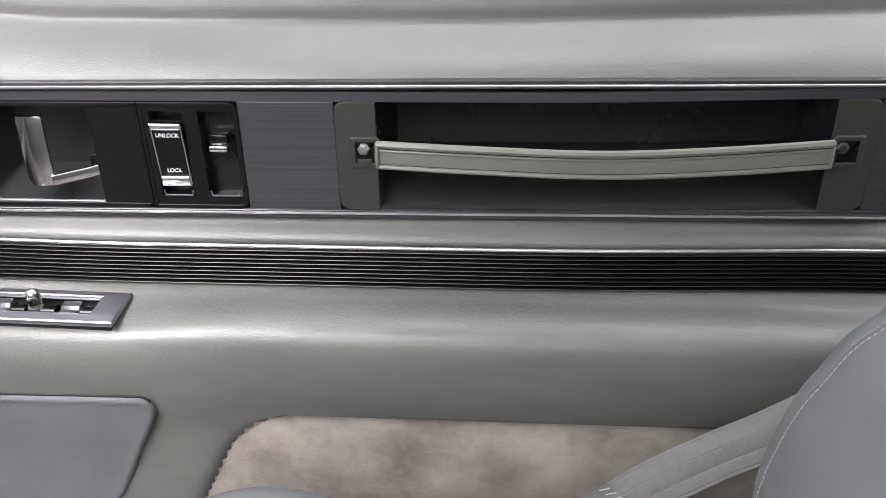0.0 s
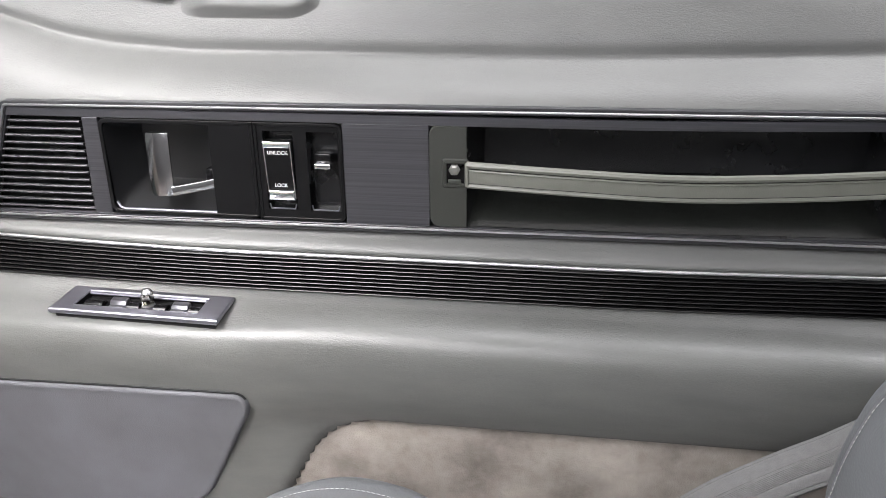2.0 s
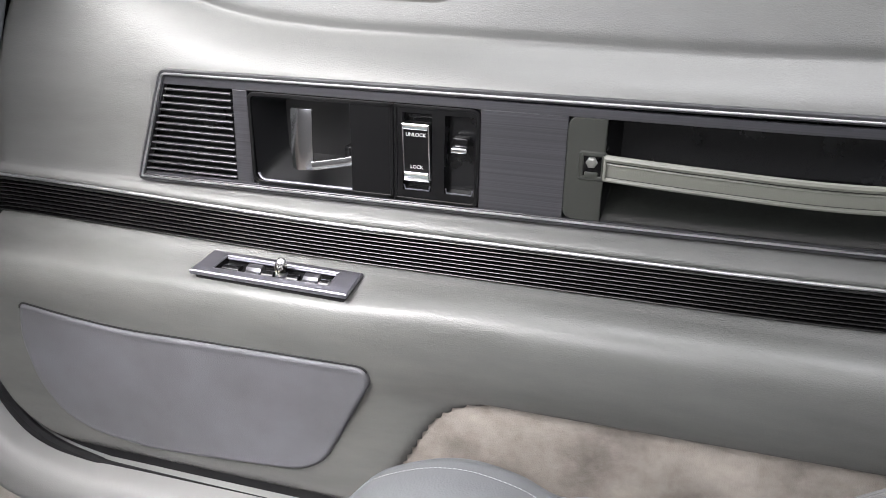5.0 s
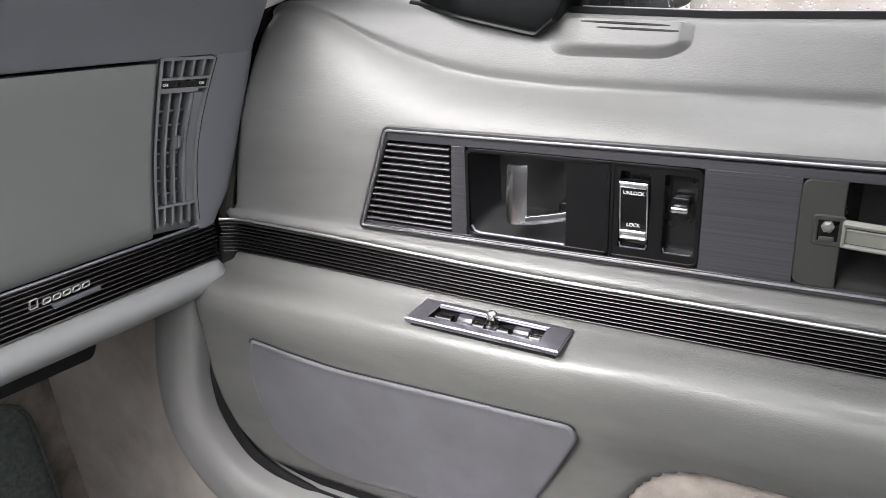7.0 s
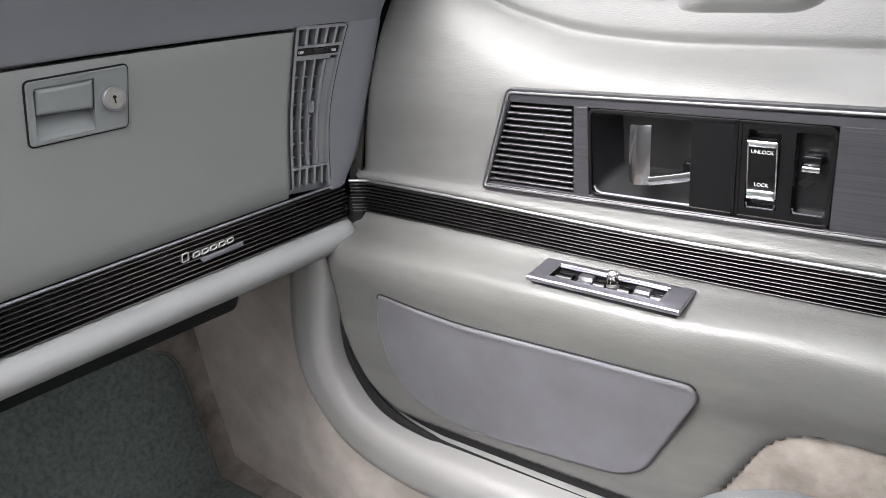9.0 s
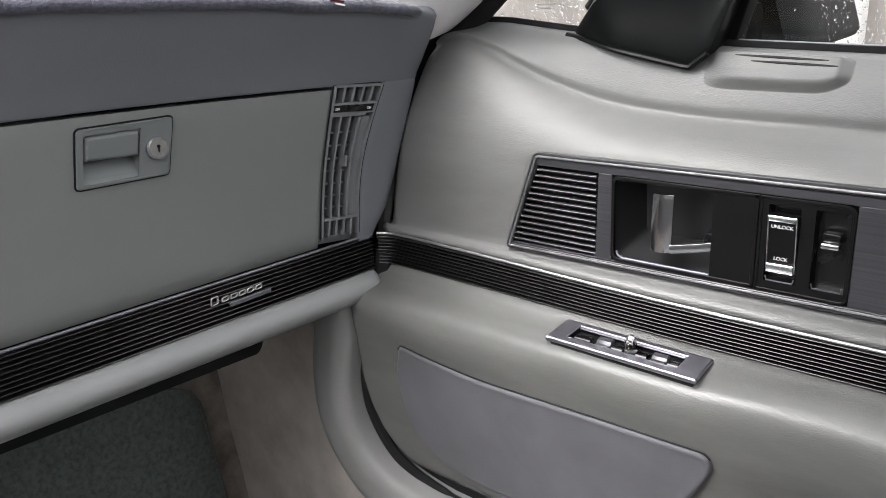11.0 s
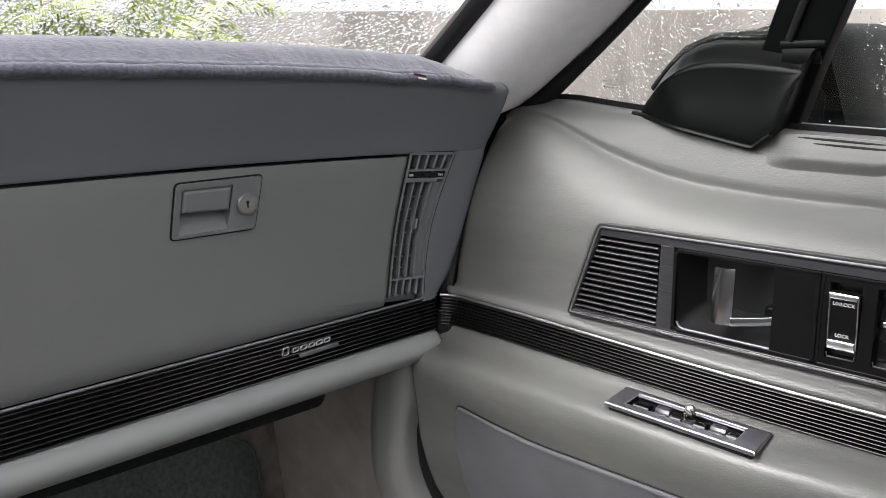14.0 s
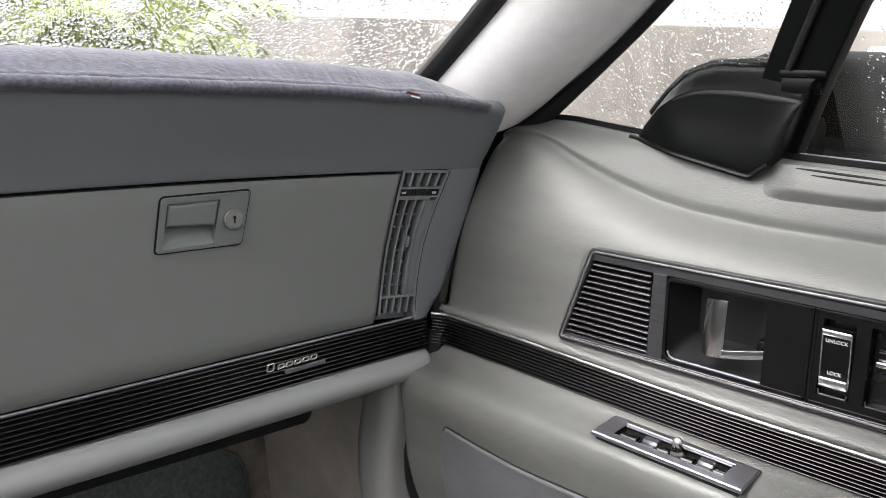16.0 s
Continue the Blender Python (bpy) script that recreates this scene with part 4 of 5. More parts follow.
part("cloth_flange", sweep([b + Vector((-0.0040, -0.0030, 0.0010)) for b in R[4:]], circle(0.0042, 8, 1.0, 0.6)), FABRIC, pillar, "turned cloth edge")

# ---- the dashboard ----
D0 = Vector((-0.550, 0.468, 0))
TH = math.atan(0.12)
DN, DS = Vector((math.cos(TH), -math.sin(TH), 0)), Vector((-math.sin(TH), -math.cos(TH), 0))
DLEN = 1.15


def on_dash(s, z, n):
    """s along the dash from the door, n out of its face towards the seats."""
    return D0 + DS * s + DN * n + Vector((0, 0, z))


def rise(s):
    return 0.004 * min(s, 0.6)


def box_top(s):
    s = min(s, 0.6)
    return 0.6735 + 0.072 * s - 0.06 * s * s


def pad_low(s):
    s = min(s, 0.5)
    return 0.7305 + 0.12 * s - 0.12 * s * s


def face_n(z):
    """The dash face leans towards the seats as it rises."""
    return curve_at([(0.50, -0.003), (0.53, 0.0), (0.56, 0.005), (0.60, 0.012), (0.64, 0.021), (0.66, 0.0255), (0.68, 0.030), (0.72, 0.038)], z)


def end_s(z):
    return curve_at([(0.45, 0.018), (0.52, 0.018), (0.535, 0.009), (0.548, 0.000), (0.578, -0.009), (0.62, -0.019), (0.668, -0.028), (0.690, -0.028), (0.715, -0.022), (0.735, -0.012), (0.76, -0.010)], z)


dash = thing("dashboard", "two-tone grey moulded dashboard with glovebox and ribbed strip", "dashboard", tuple(on_dash(0.4, 0.45, -0.1)))
svals = [0.0, 0.004, 0.010, 0.018, 0.03] + [0.05 + (DLEN - 0.05) * k / 44 for k in range(45)]


def dash_rows(profile, roll=0.012):
    """profile(s) gives (n, z) rows; each starts at the dash's end with a rounded corner."""
    m = len(profile(0.1))
    rows = [[] for _ in range(m)]
    for d in svals:
        for i in range(m):
            z = profile(0.0)[i][1]
            s = end_s(z) + d
            n, z = profile(max(0, s))[i]
            k = roll * (1 - math.sqrt(max(0, 1 - (1 - min(1, d / 0.014)) ** 2)))
            rows[i].append(on_dash(s, z, n - k * (1 if d < 0.014 else 0)))
    return rows


def brow(s):
    b, t = box_top(s), pad_low(s)
    f0 = face_n(b)
    return [(f0 - 0.030, b - 0.001), (f0 + 0.0006, b), (f0 + 0.0022, b + 0.0015), (f0 + 0.0040, b + 0.006)] + [(lerp(f0 + 0.0040, 0.078, f ** 1.1), lerp(b + 0.006, t, f)) for f in (0.2, 0.4, 0.6, 0.8, 0.92, 1.0)] + \
        [(0.078, t + 0.004), (0.074, t + 0.008), (0.058, t + 0.010), (0.018, t + 0.002), (-0.08, t - 0.035), (-0.40, t - 0.10)]


part("upper_pad", grid(dash_rows(brow, 0.013)), BROW, dash, "charcoal grey padded brow", sharp=60)


def vent_s(u, v):
    """Across the vent: u from the glovebox side to the door side, v from the bottom up."""
    return lerp(lerp(0.0827, 0.0712, v), lerp(0.0400, 0.0184, v), u) + lerp(0.003, 0.009, u) * math.sin(math.pi * v)


def vent_z(u, v):
    return lerp(lerp(0.5373, 0.6790, v), lerp(0.5320, 0.6742, v), u)


def on_vent(u, v, h):
    z = vent_z(u, v)
    return on_dash(vent_s(u, v), z, face_n(z) + h)


# end face: from the vent's outer edge to the dash's end
rows = []
for k in range(20):
    v = -0.06 + 1.14 * k / 19
    z0 = vent_z(1.0, v)
    sv = vent_s(1.0, min(1.1, max(-0.05, v)))
    se = end_s(z0)
    row = [on_dash(sv, z0, face_n(z0) - 0.030), on_dash(sv, z0, face_n(z0) - 0.0005), on_dash(sv - 0.0015, z0, face_n(z0) + 0.0012)]
    for f in (0.15, 0.35, 0.55, 0.72, 0.84, 0.92, 0.97, 1.0):
        s = lerp(sv, se, f)
        d = s - se
        r = 0.014 * (1 - math.sqrt(max(0, 1 - (1 - min(1, d / 0.014)) ** 2)))
        row.append(on_dash(s, z0, face_n(z0) + 0.0012 - r))
    row.append(on_dash(se, z0, face_n(z0) - 0.05))
    rows.append(row)
part("end_panel", grid(rows), BROW, dash, "charcoal grey end panel", sharp=60)
part("dash_core", grid([[on_dash(-0.01 + 0.02 * j, z, -0.034) for j in range(60)] for z in (0.50, 0.56, 0.62, 0.68)]), BLACK, dash, smooth=False)

# glovebox lid
gl = thing("glovebox", "mid grey glovebox lid with latch and key lock", "glovebox", tuple(on_dash(0.3, 0.54, 0.0)))
rows = []
for k in range(22):
    f = k / 21
    row = []
    for j in range(121):
        g = j / 120
        sb = vent_s(0.0, f) + 0.0022
        s = lerp(sb, 0.78, g ** 1.3)
        z = lerp(0.5275 + rise(s), box_top(s) - 0.0030, f)
        e = min(f, 1 - f, (s - sb) / 0.13)
        row.append(on_dash(s, z, face_n(z) + 0.0014 - (0.0016 if e < 0.012 else 0.0) - 0.004 * max(0, 1 - f / 0.13) ** 2))
    rows.append(row)
lid = grid(rows)
hx, hz = [0.2895, 0.2235, 0.2285, 0.2930], [0.6760, 0.6745, 0.6350, 0.6370]


def in_latch(p):
    q = p - D0
    s, z = q.dot(DS), q.z
    return all((hx[(i + 1) % 4] - hx[i]) * (z - hz[i]) - (hz[(i + 1) % 4] - hz[i]) * (s - hx[i]) < 0 for i in range(4)) or \
        all((hx[(i + 1) % 4] - hx[i]) * (z - hz[i]) - (hz[(i + 1) % 4] - hz[i]) * (s - hx[i]) > 0 for i in range(4))


bmesh.ops.delete(lid, geom=[f for f in lid.faces if all(in_latch(v.co) for v in f.verts)], context="FACES")
part("lid", lid, DASH, gl, "smooth mid grey plastic lid", sharp=60)
part("lid_edge", merge(grid([[p + DN * h for p in rows[-1]] for h in (0.0, -0.015)]), grid([[r[0] + DN * h for r in rows] for h in (0.0, -0.025)]), grid([[p + DN * h for p in rows[0]] for h in (0.0, -0.012)])), DASH, gl, smooth=False)

latch = thing("glovebox_latch", "grey plastic latch plate with paddle and round key lock", "latch", tuple(on_dash(0.25, 0.637, 0.01)))


def on_lid(s, z, h):
    return on_dash(s, z, face_n(z) + 0.0014 + h)


lo = [(0.2912, 0.6782), (0.2212, 0.6768), (0.2268, 0.6333), (0.2955, 0.6352)]
wl = [(0.2870, 0.6735), (0.2460, 0.6725), (0.2505, 0.6371), (0.2905, 0.6379)]
outer = round_poly(lo, 0.0034, 5)
part("latch_rim", ring(outer, 0.0026, -0.001, 0.0026, on_lid, 0.0007), LATCH, latch, "plate rim")
loop = [on_lid(a, b, 0.0004) for a, b in inset(outer, -0.0005)]
part("latch_joint", sweep(loop + loop[:1], circle(0.0008, 6), up=tuple(DN)), GASKET, latch, "dark joint line")


def quad(a, b, c, d, h=0.0024):
    return plate([a, b, c, d], [(0, -0.001), (0, h)], on_lid)


i4 = inset(lo, 0.0018)
part("latch_face", merge(quad(i4[0], i4[1], wl[1], wl[0]), quad(i4[1], i4[2], wl[2], wl[1]), quad(i4[2], i4[3], wl[3], wl[2]), quad(i4[3], i4[0], wl[0], wl[3])), LATCH, latch, smooth=False)
part("finger_well", plate(wl, [(0, 0.0023), (0.0003, -0.004), (0.0006, -0.011)], on_lid), LATCH, latch)
mdz = [(0.2863, 0.6727), (0.2466, 0.6719), (0.2490, 0.6519), (0.2884, 0.6548)]
part("paddle", plate(inset(mdz, 0.0006), [(0, -0.004), (0, 0.0016), (0.0006, 0.0026), (0.0022, 0.0036), (0.0026, 0.0036)], on_lid), LATCH, latch, "grey finger paddle")
part("well_ramp", grid([[on_lid(0.2884, 0.6545, -0.0100), on_lid(0.2488, 0.6520, -0.0100)], [on_lid(0.2893, 0.6460, -0.0040), on_lid(0.2497, 0.6445, -0.0040)], [on_lid(0.2903, 0.6381, 0.0022), on_lid(0.2504, 0.6373, 0.0022)]]), LATCH, latch)
lc = (0.2351, 0.6558)
part("lock_ring", sweep([on_lid(lc[0], lc[1], h) for h in (0.0, 0.0042, 0.0048)], circle(0.0088, 28), scale=lambda f: 1 - 0.05 * (f > 0.9)), SATIN, latch, "satin lock ring")
cyl = part("lock_cylinder", sweep([on_lid(lc[0], lc[1], h) for h in (0.0, 0.0048, 0.0053)], circle(0.0077, 28), scale=lambda f: 1 - 0.08 * (f > 0.9)), ZINC, latch, "satin metal key lock")
part("keyhole", merge(sweep([on_lid(lc[0], lc[1] + 0.0012, h) for h in (0.0050, 0.0056)], circle(0.0013, 12)), sweep([on_lid(lc[0], lc[1] - 0.0012, h) for h in (0.0050, 0.0056)], [(-0.0006, -0.0020), (0.0006, -0.0020), (0.0006, 0.0020), (-0.0006, 0.0020)])), GLOSS, cyl, "dark keyhole")

# side vent
vent = thing("air_vent", "grey plastic side air vent with angled vanes", "air vent", tuple(on_dash(0.06, 0.54, 0.0)))
part("vent_back", grid([[on_vent(u, v, -0.026) for u in (-0.06, 0.5, 1.06)] for v in (-0.04, 0.25, 0.5, 0.75, 1.04)]), BLACK, vent, smooth=False)


def vent_bar(u0, v0, u1, v1, w, h0, h1, along="u"):
    """A bar across the vent, w in the vent's own measure."""
    rows = []
    for k in range(9):
        f = k / 8
        u, v = lerp(u0, u1, f), lerp(v0, v1, f)
        a = (u, v - w / 2) if along == "u" else (u - w / 2, v)
        b = (u, v + w / 2) if along == "u" else (u + w / 2, v)
        rows.append([on_vent(*a, h0), on_vent(*b, h0), on_vent(*b, h1), on_vent(*a, h1)])
    return capped(rows)


part("vent_frame", merge(vent_bar(0.0, 0.0, 0.0, 1.0, 0.055, -0.02, 0.0016, "v"), vent_bar(0.99, 0.0, 0.99, 1.0, 0.035, -0.02, 0.0016, "v"), vent_bar(0, 0.993, 1, 0.993, 0.016, -0.02, 0.0016)), VENT, vent, "grey vent frame")
part("vent_foot", grid([[on_vent(u, v, -0.012) for u in (-0.05, 0.5, 1.05)] for v in (-0.06, -0.02, 0.03)]), VENT, vent)
part("side_rail", vent_bar(0.885, 0.135, 0.885, 0.80, 0.19, -0.012, -0.0022, "v"), VENT, vent)
part("inner_rail", vent_bar(0.69, 0.135, 0.69, 0.80, 0.060, -0.018, 0.0008, "v"), VENT, vent)
for v, u1 in ((0.130, 1.0), (0.815, 0.80)):
    part("cross_rail", vent_bar(0, v, u1, v, 0.015, -0.010, 0.0012), VENT, vent)
part("slot_rail", vent_bar(0, 0.828, 1, 0.828, 0.010, -0.010, 0.0014), VENT, vent)
part("shutter_bar", vent_bar(0.03, 0.852, 0.97, 0.852, 0.052, -0.010, -0.0005), POCKETDARK, vent, "dark shutter slide with lettering")
part("shutter_rail", vent_bar(0, 0.885, 1, 0.885, 0.014, -0.014, 0.0014), VENT, vent)
part("shutter_knob", vent_bar(0.40, 0.854, 0.66, 0.854, 0.022, -0.001, 0.0012), POCKETDARK, vent)
for words, u in (("OFF", 0.13), ("ON", 0.86)):
    c, ex, ez = on_vent(u, 0.852, 0.0002), (on_vent(u + 0.05, 0.852, 0) - on_vent(u - 0.05, 0.852, 0)).normalized(), Vector((0, 0, 1))
    nz = ex.cross(ez).normalized()
    mm = Matrix((ex, nz.cross(ex), nz)).transposed().to_4x4()
    mm.translation = c
    text_part("lettering", words, 0.0032, mm, WHITE, vent)
for k in range(1, 5):
    part("fin", vent_bar(0.01 + 0.20 * k, 0.895, 0.01 + 0.20 * k, 0.985, 0.050, -0.018, 0.0008, "v"), VENT, vent)
    part("fin", vent_bar(-0.02 + 0.20 * k, 0.006, 0.01 + 0.20 * k, 0.122, 0.050, -0.018, 0.0008, "v"), VENT, vent)
for u in (0.25, 0.47):
    part("vane", vent_bar(u, 0.14, u, 0.805, 0.040, -0.016, 0.0002, "v"), VENT, vent)
for k in range(7):
    v = 0.205 + 0.083 * k
    part("cross_vane", vent_bar(0.03, v, 0.68, v, 0.011, -0.0120, -0.0050), VENT, vent)
part("vane_knob", vent_bar(0.49, 0.49, 0.47, 0.56, 0.06, -0.004, 0.0050, "v"), VENT, vent, "small vane knob")


# dark joint round the vent
joint = [on_vent(-0.045, v, 0.0010) for v in [k / 12 for k in range(13)]] + [on_vent(u, 1.008, 0.0010) for u in (0.05, 0.3, 0.6, 0.9)] + [on_vent(1.022, 1 - v, 0.0010) for v in [0.01 + 0.98 * k / 12 for k in range(13)]]
part("vent_joint", sweep(joint, circle(0.0007, 6), up=tuple(DN)), RUBBER, vent, "dark joint line")


# dash strip, bead, ribs
def dstrip(f, out):
    pts = []
    for k in range(30):
        s = 0.022 + 1.1 * (k / 29) ** 1.2
        pts.append(on_dash(s, lerp(0.4885, 0.5245 + rise(s), f), out))
    return pts


ds = part("ribbed_strip", grid([dstrip(f, -0.0065) for f in (-0.03, 0.5, 1.03)]), RIB, dash, "black ribbed trim strip with bright upper bead")
for k in range(9):
    part("rib", sweep(dstrip((k + 0.5) / 9, -0.0018), [(-a, b) for a, b in rib_prof]), RIB, ds)
part("bright_bead", sweep(dstrip(1.05, -0.0008), circle(0.0013, 10)), SATIN, ds, "thin bright bead")

# badge drawn as plain shapes
badge = thing("badge", "small chrome badge of plain strokes on the ribbed strip", "badge", tuple(on_dash(0.173, 0.512, 0)))
for k in range(6):
    s0, hh = 0.2010 - 0.0082 * k - (0.002 if k else 0), 0.0078 if k == 0 else 0.0046
    zb = 0.5085 + 0.0002 * k + (0.0004 if k else 0)
    lz = round_poly([(s0 - 0.0015, zb + hh), (s0 - 0.0085, zb + hh + 0.0006), (s0 - 0.0075, zb + 0.0006), (s0 - 0.0002, zb)], 0.0016, 3)
    part("stroke", ring(lz, 0.0011, -0.0006, 0.0016, lambda s, z, h: on_dash(s, z, h), 0.0003), EDGE, badge)
part("underline", plate([(0.184, 0.5068), (0.142, 0.5080), (0.142, 0.5040), (0.182, 0.5028)], [(0, -0.001), (0, 0.0016), (0.0004, 0.0020)], lambda s, z, h: on_dash(s, z, h)), SATIN, badge, "plain satin bar")


# padded bolster below the strip, and the dark panel under the dash
def bolster(s):
    b = 0.4880
    return [(-0.004, b + 0.001), (0.002, b - 0.0005), (0.008, b - 0.004), (0.0115, b - 0.010), (0.0115, b - 0.016), (0.008, b - 0.022), (0.000, b - 0.028), (-0.012, b - 0.032), (-0.030, b - 0.033), (-0.06, b - 0.030), (-0.10, b - 0.02)]


part("lower_bolster", grid(dash_rows(bolster, 0.016)), BOLSTER, dash, "pale grey padded bolster", sharp=70)
ur = []
for s in [0.1255, 0.1260, 0.1270, 0.1285, 0.1305, 0.1330, 0.1365, 0.145] + [0.17 + 0.06 * k for k in range(16)]:
    z0 = 0.460 + 0.010 * min(s, 0.6)
    dep = 0.040 * (0.35 + 0.65 * (1 - (1 - min(1, (s - 0.1252) / 0.012)) ** 2) ** 0.5)
    ur.append([on_dash(s, z0, -0.045), on_dash(s, z0 - dep * 0.6, -0.047), on_dash(s, z0 - dep, -0.053), on_dash(s, z0 - dep - 0.002, -0.065), on_dash(s, z0 - dep, -0.30), on_dash(s, z0 + 0.02, -0.30)])
part("under_panel", capped(ur), BLACK, dash, "matt black under-dash panel")

# velour cover on top of the dash
cover = thing("dash_cover", "slate blue velour dashboard cover with bound edge", "dashboard cover", tuple(on_dash(0.4, 0.74, 0.0)))
crow = []
cs = [0.0, 0.002, 0.005, 0.010, 0.016, 0.021, 0.026] + [0.03 + 0.70 * k / 420 for k in range(421)] + [0.75 + 0.38 * k / 20 for k in range(21)]
for n, dz in [(a + 0.018, b) for a, b in ((0.0610, 0.0025), (0.0640, 0.0045), (0.0655, 0.0075), (0.0640, 0.0100), (0.0625, 0.0105), (0.0600, 0.0120), (0.0540, 0.0175), (0.0440, 0.0230), (0.0300, 0.0255), (0.010, 0.0240), (-0.05, 0.010), (-0.15, -0.015), (-0.36, -0.06))]:
    row = []
    for s in cs:
        e = step(0.0, 0.085, s)
        wob = 0.0012 * noise.noise((s * 14, n * 30, 3.0)) + 0.0008 * noise.noise((s * 45, n * 60, 1.0)) + 0.0007 * noise.noise((s * 420, n * 900, 1.0))
        row.append(on_dash(s, pad_low(max(0, s)) + 0.001 + dz * (0.30 + 0.70 * e) + wob, n - 0.0 + wob - 0.022 * (1 - step(0.0, 0.030, s)) ** 2 * (n > 0.038)))
    crow.append(row)
part("cover_cloth", grid(crow), VELOUR, cover, "slate blue velour", sharp=80)
part("bound_edge", sweep([p + Vector((0, 0, 0.0012 + 0.0008 * noise.noise((i * 0.03, 0, 7)))) + DN * 0.0030 for i, p in enumerate(crow[0])], circle(0.0050, 10)), VELOUR, cover, "rolled velour binding")
tag = [on_dash(0.110, pad_low(0.1) + 0.0085, 0.0870), on_dash(0.107, pad_low(0.1) + 0.0080, 0.0875), on_dash(0.100, pad_low(0.1) + 0.0062, 0.0900)]
part("sewn_tag", grid([[p + Vector((0, 0, h)) + DN * 0.002 * (h > 0.001) for p in tag] for h in (0.0, 0.0006, 0.0018)]), RED, cover, "small dark red sewn tag")
part("tag_loop", grid([[p + Vector((0, 0, h - 0.0035)) + DN * 0.002 for p in tag[1:]] for h in (0.0018, 0.0030)]), THREAD, cover, "pale tag loop")

# ---- door opening: sill trim, rubber, kick panel, floor ----
frame_line = spline([(-0.586, 0.42, 0.480), (-0.588, 0.42, 0.430), (-0.598, 0.42, 0.365), (-0.590, 0.42, 0.308), (-0.552, 0.42, 0.262), (-0.488, 0.42, 0.243), (-0.40, 0.42, 0.240), (-0.1, 0.42, 0.240), (0.3, 0.42, 0.240), (0.8, 0.42, 0.240)], 8)
sill = thing("door_frame_trim", "pale grey moulded trim round the door opening", "door frame", (0.0, 0.43, 0.20), kind="structure")
part("frame_moulding", sweep(frame_line, round_poly([(0.024, 0.030), (0.024, -0.010), (0.012, -0.016), (-0.012, -0.016), (-0.024, -0.008), (-0.024, 0.030)], [0.004, 0.010, 0.010, 0.012, 0.012, 0.004], 4), up=(0, 1, 0), scale=lambda f: 1.14 + 0.06 * step(0.12, 0.30, f)), MOULD, sill, "pale grey moulded plastic", sharp=70)
rub_line = spline([(-0.562, 0.446, 0.50), (-0.564, 0.436, 0.44), (-0.569, 0.433, 0.385), (-0.563, 0.433, 0.333), (-0.531, 0.433, 0.288), (-0.474, 0.433, 0.268), (-0.40, 0.433, 0.264), (0.0, 0.433, 0.263), (0.8, 0.433, 0.263)], 8)
part("weatherstrip", sweep(rub_line, circle(0.0055, 8), up=(0, 1, 0)), GASKET, sill, "black rubber weatherstrip")
# Dark tube added behind the weatherstrip so the door gap reads as shaded.
part("gap_filler", sweep([p + Vector((0.004, 0.026, 0.004)) for p in rub_line], circle(0.018, 8), up=(0, 1, 0)), GASKET, sill, "black filler standing for the shade in the door gap")
dgap = spline([(-0.590, 0.492, 0.515), (-0.580, 0.498, 0.56), (-0.564, 0.504, 0.615), (-0.552, 0.512, 0.664), (-0.540, 0.522, 0.70), (-0.520, 0.530, 0.722)], 6)
part("front_seal", sweep([p + Vector((0.0, 0.008, 0)) for p in dgap], circle(0.010, 8), up=(0, 1, 0)), RUBBER, sill, "dark rubber seal")
part("seal_lip", sweep([(-0.566, 0.474, 0.512), (-0.565, 0.475, 0.53), (-0.560, 0.479, 0.56), (-0.554, 0.487, 0.60), (-0.549, 0.494, 0.64), (-0.542, 0.503, 0.68), (-0.536, 0.510, 0.70)], circle(0.0075, 8), up=(0, 1, 0)), mat("olive_grey_rubber", (0.055, 0.056, 0.051), 0.5, var=0.15, var_scale=40), sill, "olive grey seal lip")
part("seal_clip", sweep([(-0.556, 0.482, 0.570), (-0.553, 0.481, 0.590), (-0.546, 0.482, 0.607), (-0.546, 0.488, 0.611)], circle(0.0018, 6)), DARKFRAME, sill, "small black clip")

rows = []
for k in range(20):
    z = 0.02 + 0.435 * k / 19
    rows.append([(x, 0.452 + 0.012 * step(-0.62, -0.75, x) + 0.003 * noise.noise((x * 9, z * 9, 2)), z) for x in [-0.47 - 0.53 * j / 40 for j in range(41)]])
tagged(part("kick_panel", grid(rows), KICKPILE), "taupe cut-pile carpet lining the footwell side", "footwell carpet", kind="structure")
rows = []
for k in range(30):
    f = k / 29
    px, pz = (lerp(0.9, -0.865, f / 0.5), 0.055) if f < 0.5 else (lerp(-0.865, -0.93, (f - 0.5) / 0.5), lerp(0.055, 0.50, (f - 0.5) / 0.5))
    rows.append([(px + 0.004 * noise.noise((y * 8, pz * 8, 5)), y, pz + 0.004 * noise.noise((px * 8, y * 8, 1))) for y in [-0.88 + 1.35 * j / 50 for j in range(51)]])
tagged(part("floor", grid(rows), CARPET), "taupe carpeted car floor and toe board", "floor", kind="structure")
mrow = []
for k in range(30):
    f = k / 29
    px, pz = (lerp(-0.30, -0.850, f / 0.45), 0.068) if f < 0.45 else (lerp(-0.850, -0.900, (f - 0.45) / 0.55), lerp(0.068, 0.345, (f - 0.45) / 0.55))
    half = 0.420 - 0.05 * (1 - math.sqrt(max(0, 1 - max(0, (pz - 0.228) / 0.05) ** 2))) - 2.0 * max(0, pz - 0.278)
    mrow.append([(px, y, pz + 0.003 * noise.noise((px * 25, y * 25, 4))) for y in [lerp(half, -0.10, j / 40) for j in range(41)]])
fm = thing("floor_mat", "dark green-grey floor mat with overlocked edge", "floor mat", (-0.6, 0.2, 0.06))
part("mat_cloth", grid(mrow), MATCLOTH, fm, "short dark pile")
